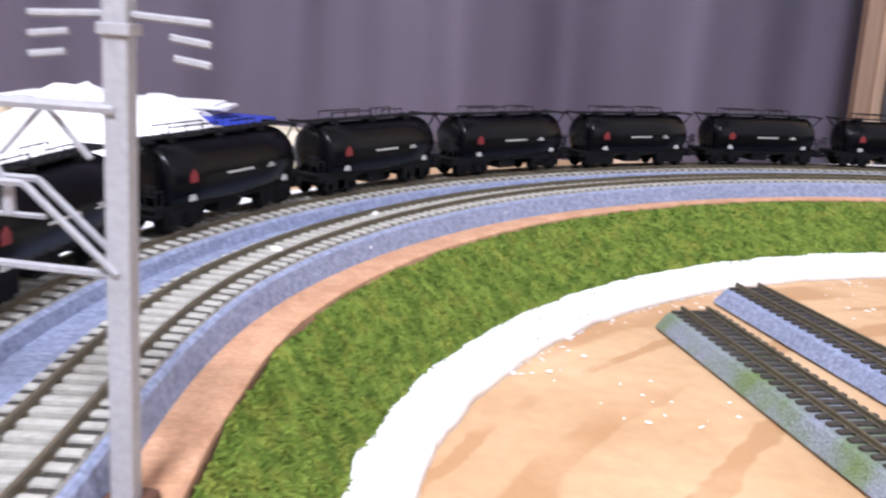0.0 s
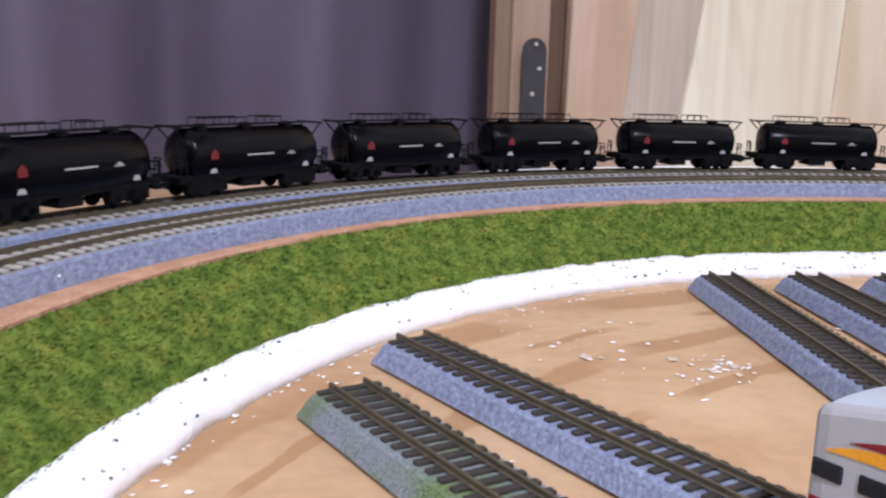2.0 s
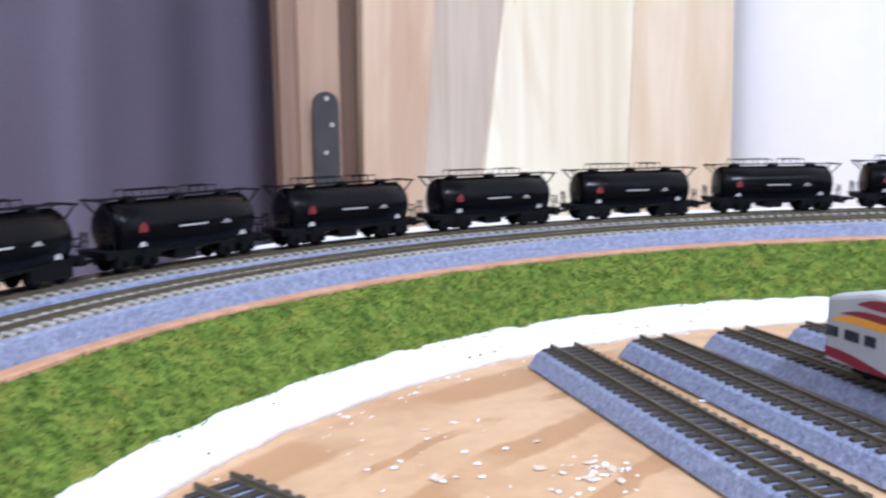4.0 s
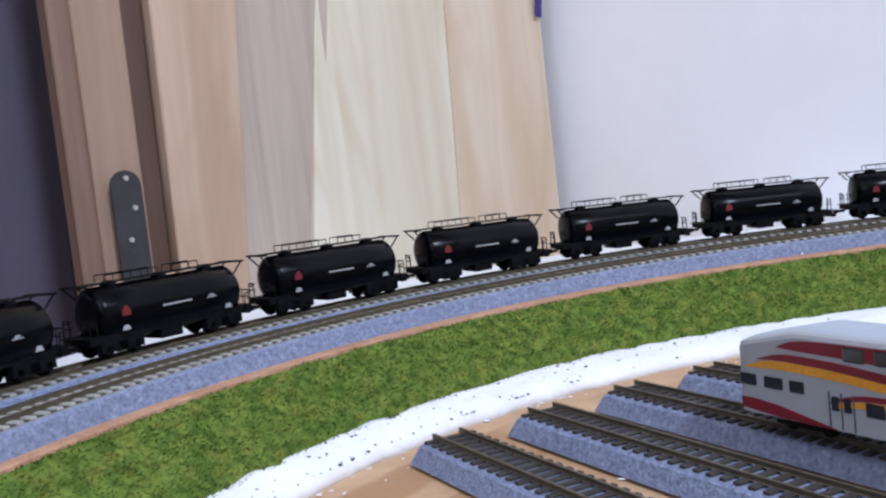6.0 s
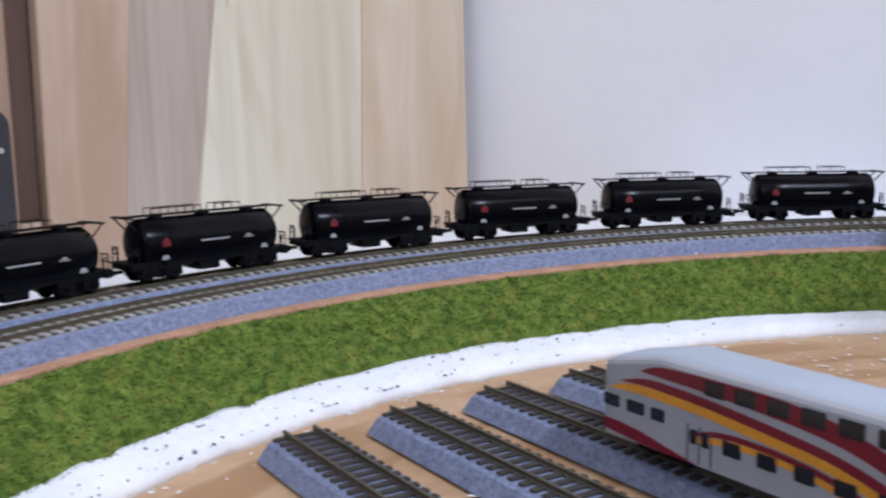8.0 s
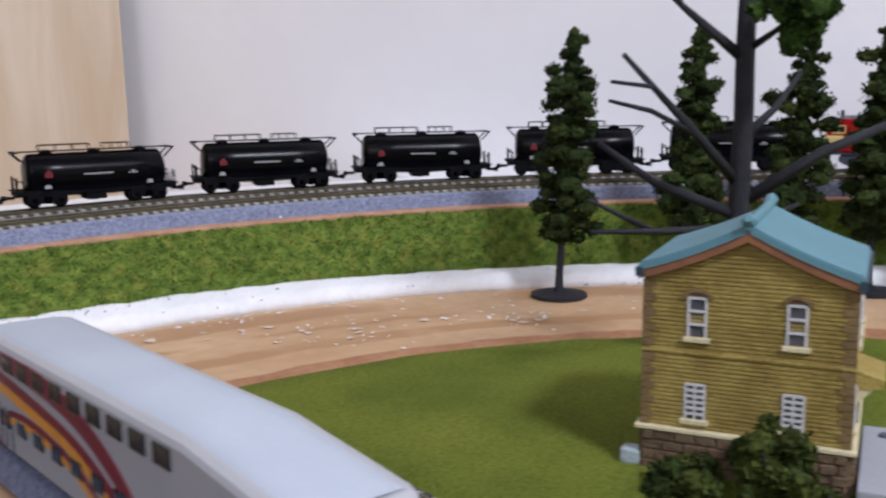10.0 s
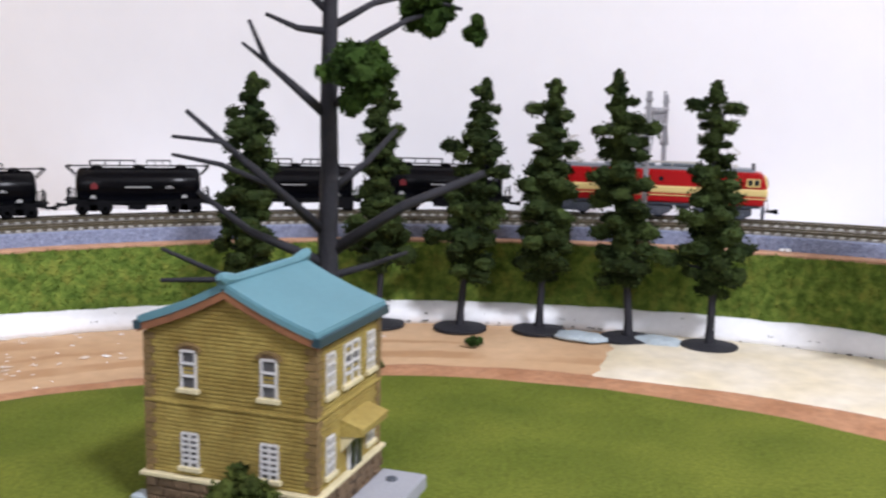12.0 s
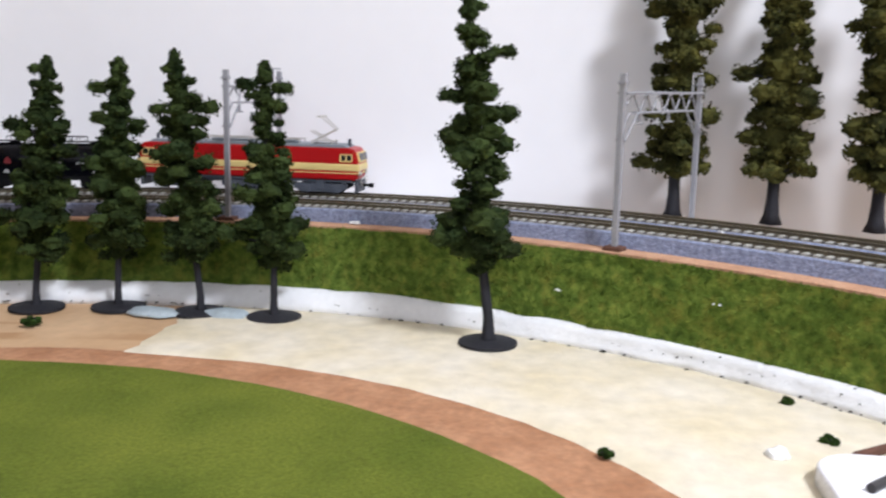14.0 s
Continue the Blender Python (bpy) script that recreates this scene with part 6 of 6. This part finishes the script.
# ---- odds and ends behind the track ----
def clutter():
    def block(name, m, sx, sy, sz, material, label, cat, bev=0.0008):
        bm = bmesh.new()
        box(bm, -sx / 2, sx / 2, -sy / 2, sy / 2, 0, sz, bev)
        ob = link_mesh(name, bm, material)
        ob.matrix_basis = m
        return tagged(ob, label, cat)
    block("wooden_block", pose(0.2575, 0.963, 0, 0, 0, 4), 0.046, 0.022, 0.0355, M_BOARDS[1], "short offcut of pale wood behind the track", "wood offcut")
    block("wooden_plank", pose(0.002, 0.975, 0, 0, 0, -4), 0.150, 0.030, 0.0265, M_BOARDS[3], "long pale wooden plank lying behind the track", "plank")
    block("wooden_plank", pose(-0.16, 0.985, 0, 0, 0, 2), 0.140, 0.030, 0.0265, M_BOARDS[3], "pale wooden plank lying behind the track", "plank")
    block("blue_folder", pose(-0.035, 0.985, 0.0267, 0, 0, -4), 0.150, 0.040, 0.004, M_BLUE, "bright blue folder lying on a plank", "folder", 0.0003)
    st = thing("paper_stack", pose(-0.058, 0.985, 0.0309, 0, 0, 3), "stack of white papers on the blue folder", "paper")
    rnd = random.Random(4)
    for k in range(6):
        bm = bmesh.new()
        w = rnd.uniform(0.060, 0.075)
        box(bm, -w, w, -0.020, 0.020, 0.0012 * k, 0.0012 * k + 0.0009, 0.0002, Matrix.Rotation(rnd.gauss(0, 0.05), 4, "Z"))
        part("sheet", bm, M_PAPER, st)
    # crumpled white wrapping beside the straight
    verts, faces = [], []
    n = 26
    for i in range(n + 1):
        for j in range(n + 1):
            u, v = i / n - 0.5, j / n - 0.5
            edge = max(abs(u), abs(v)) * 2
            z = 0.058 * (1 - edge ** 2.2) + 0.012 * noise.noise(Vector((u * 7, v * 7, 1))) * (1 - edge) + 0.006 * noise.noise(Vector((u * 18, v * 18, 5))) * (1 - edge)
            verts.append(Vector((u * 0.16, v * 0.17, max(0, z))))
    for i in range(n):
        for j in range(n):
            a = i * (n + 1) + j
            faces.append((a, a + n + 1, a + n + 2, a + 1))
    ob = from_lists("wrapping_paper", verts, faces, M_PAPER, None, True)
    ob.matrix_basis = pose(0.015, 0.80, 0.0, 0, 0, 20)
    tagged(ob, "crumpled white wrapping paper beside the track", "paper")
    # white tub with a dark tool at the far end of the sand
    tb = thing("plastic_tub", pose(0.7060, 0.2740, 0.0, 0, 0, 12), "white plastic tub lid with a dark rod on it", "tub")
    bm = bmesh.new()
    box(bm, -0.022, 0.022, -0.019, 0.019, 0, 0.0062, 0)
    bmesh.ops.bevel(bm, geom=[e for e in bm.edges if abs(e.verts[0].co.z - e.verts[1].co.z) > 0.001], offset=0.013, segments=7, affect="EDGES", profile=0.5)
    bmesh.ops.bevel(bm, geom=[e for e in bm.edges if min(v.co.z for v in e.verts) > 0.006], offset=0.0014, segments=3, affect="EDGES", profile=0.5)
    part("tub", bm, M_PAPER, tb, "", True)
    bm = bmesh.new()
    rod(bm, (-0.006, 0.010, 0.0075), (0.020, -0.016, 0.0075), 0.0014, None, 8)
    part("rod", bm, M_STEEL, tb, "dark rod")
    br = thing("brown_twig", pose(0.732, 0.2800, 0.0022), "dark brown twig lying on the sand", "twig")
    bm = bmesh.new()
    rod(bm, (-0.016, 0.012, 0), (0.0, 0.002, 0.001), 0.0014, 0.0018, 7)
    rod(bm, (0.0, 0.002, 0.001), (0.022, -0.014, 0.0), 0.0018, 0.0011, 7)
    part("stick", bm, M_RUST, br)
    for x, y, sx, sy, sd in ((0.8020, 0.5705, 0.0085, 0.0120, 1), (0.8125, 0.5395, 0.0080, 0.0115, 2)):
        rnd = random.Random(sd)
        bm = bmesh.new()
        bmesh.ops.create_icosphere(bm, subdivisions=3, radius=1)
        for v in bm.verts:
            k = 1 + 0.25 * noise.noise(v.co * 1.7 + Vector((sd, 0, 0)))
            v.co = Vector((v.co.x * sx * k, v.co.y * sy * k, max(0.0, v.co.z) * 0.0028 * k))
        ob = link_mesh("flat_stone", bm, M_PEBBLE, smooth=True)
        ob.matrix_basis = pose(x, y, 0.0004)
        tagged(ob, "flat pale blue stone between the trees", "stone", "flat stones")
    bm = bmesh.new()
    bmesh.ops.create_icosphere(bm, subdivisions=2, radius=0.0036)
    for v in bm.verts:
        v.co *= 1 + 0.3 * noise.noise(v.co * 400)
        v.co.z = max(v.co.z * 0.8, -0.0005)
    ob = link_mesh("white_pebble", bm, M_CHIP)
    ob.matrix_basis = pose(0.730, 0.304, 0.0008)
    tagged(ob, "small white pebble on the sand", "pebble")


clutter()


def crumbs(name, places, size, material, label, flat=0.35, seed=1):
    """Loose flakes and crumbs, each a small uneven chip."""
    rnd = random.Random(seed)
    verts, faces = [], []
    for p in places:
        s = size * rnd.uniform(0.4, 1.4)
        n = rnd.choice((4, 5, 6, 7, 8))
        b = len(verts)
        a0 = rnd.uniform(0, 6.28)
        el = rnd.uniform(0.3, 1.0)
        tw = rnd.uniform(0, 6.28)
        ring = []
        for k in range(n):
            a = a0 + 6.283 * k / n
            u, v = math.cos(a) * s * rnd.uniform(0.35, 1.35), math.sin(a) * s * el * rnd.uniform(0.35, 1.35)
            ring.append((u * math.cos(tw) - v * math.sin(tw), u * math.sin(tw) + v * math.cos(tw)))
        verts += [p + Vector((u, v, 0)) for u, v in ring]
        verts += [p + Vector((u * 0.75, v * 0.75, s * flat)) for u, v in ring]
        faces.append(tuple(b + n + k for k in range(n)))
        for k in range(n):
            faces.append((b + k, b + (k + 1) % n, b + n + (k + 1) % n, b + n + k))
    tagged(from_lists(name, verts, faces, material), label, "crumbs", "", "stuff")


def scatter():
    rnd = random.Random(77)
    # dark crumbs pressed into the kerb, most along its foot
    pl = []
    for k in range(1100):
        s = rnd.uniform(arc_of(-60), arc_of(150))
        p, t, o = along(s)
        if (s < arc_of(72) and rnd.random() < 0.80) or (s > arc_of(112) and rnd.random() < 0.6):
            continue
        f = rnd.random() ** 3.2
        d = deg_of(s)
        a, b = kerb_rim(d) + 0.0015, turf_foot(d)
        q = p + o * (a + (b - a) * f)
        q.z = float(np.interp(f, (0.0, 0.12, 0.4, 1.0), (0.0036, 0.0047, 0.0040 + 0.3 * kerb_top(d), kerb_top(d) + 0.0002)))
        pl.append(q)
    crumbs("kerb_crumbs", pl, 0.00062, M_DEBRIS, "dark crumbs in the white kerb", 0.5, 2)
    pl = []
    for k in range(85):
        s = rnd.uniform(arc_of(-50), arc_of(40))
        p, t, o = along(s)
        q = p + o * (kerb_rim(deg_of(s)) - rnd.uniform(-0.0005, 0.0022))
        q.z = 0.0008
        pl.append(q)
    crumbs("kerb_gap_crumbs", pl, 0.0011, M_DEBRIS, "dark crumbs along the foot of the kerb", 0.3, 3)
    # white flakes on the baseboard
    pl = []
    for cx, cy, r, n in ((0.352, 0.762, 0.020, 10), (0.36, 0.735, 0.02, 8), (0.372, 0.715, 0.014, 14), (0.388, 0.722, 0.008, 26), (0.215, 0.655, 0.012, 6), (0.245, 0.632, 0.02, 10),
                         (0.28, 0.66, 0.03, 12), (0.65, 0.735, 0.03, 26), (0.69, 0.70, 0.02, 30), (0.62, 0.765, 0.03, 14), (0.35, 0.79, 0.04, 18), (0.74, 0.66, 0.015, 10), (0.72, 0.30, 0.03, 8), (0.46, 0.80, 0.05, 20)):
        for k in range(n):
            pl.append(Vector((cx + rnd.gauss(0, r * 0.6), cy + rnd.gauss(0, r * 0.6), 0.0)))
    for k in range(150):
        s = rnd.uniform(arc_of(45), arc_of(150))
        p, t, o = along(s)
        q = p + o * (kerb_rim(deg_of(s)) - 0.001 - 0.012 * rnd.random() ** 3)
        q.z = 0.0
        pl.append(q)
    crumbs("white_flakes", pl, 0.00095, M_CHIP, "white plaster flakes scattered on the board", 0.14, 4)
    # thin smears of plaster left on the board
    pl = []
    for cx, cy, r, n in ((0.65, 0.735, 0.022, 14), (0.69, 0.70, 0.016, 16), (0.62, 0.765, 0.022, 10), (0.385, 0.720, 0.012, 10), (0.36, 0.745, 0.02, 8), (0.74, 0.655, 0.012, 8), (0.55, 0.795, 0.03, 8)):
        for k in range(n):
            pl.append(Vector((cx + rnd.gauss(0, r * 0.6), cy + rnd.gauss(0, r * 0.6), 0.0)))
    crumbs("plaster_smears", pl, 0.0021, M_SMEAR, "thin pale plaster smears on the board", 0.05, 6)
    # flakes on turf and track
    pl = []
    for deg, off, up in ((139, 0.003, 0.003), (152, 0.003, 0.003), (148, 0.017, 0.007), (157, 0.0125, 0.0075), (60, 0.002, 0.0), (3, -0.001, 0.0005), (9, -0.001, 0.0005), (-22, 0.03, 0.0069), (96, -0.012, -0.008), (70, -0.016, -0.017), (50, -0.014, -0.013), (84, -0.012, -0.010), (108, -0.015, -0.014), (118, -0.012, -0.010), (-14, -0.015, -0.018), (-25, -0.012, -0.014), (33, -0.013, -0.014)):
        q, t, o = along(arc_of(deg), off, up)
        pl.append(q)
        pl.append(q + t * rnd.gauss(0, 0.002))
    crumbs("track_flakes", pl, 0.0016, M_CHIP, "white flakes on the turf and roadbed", 0.5, 5)


scatter()
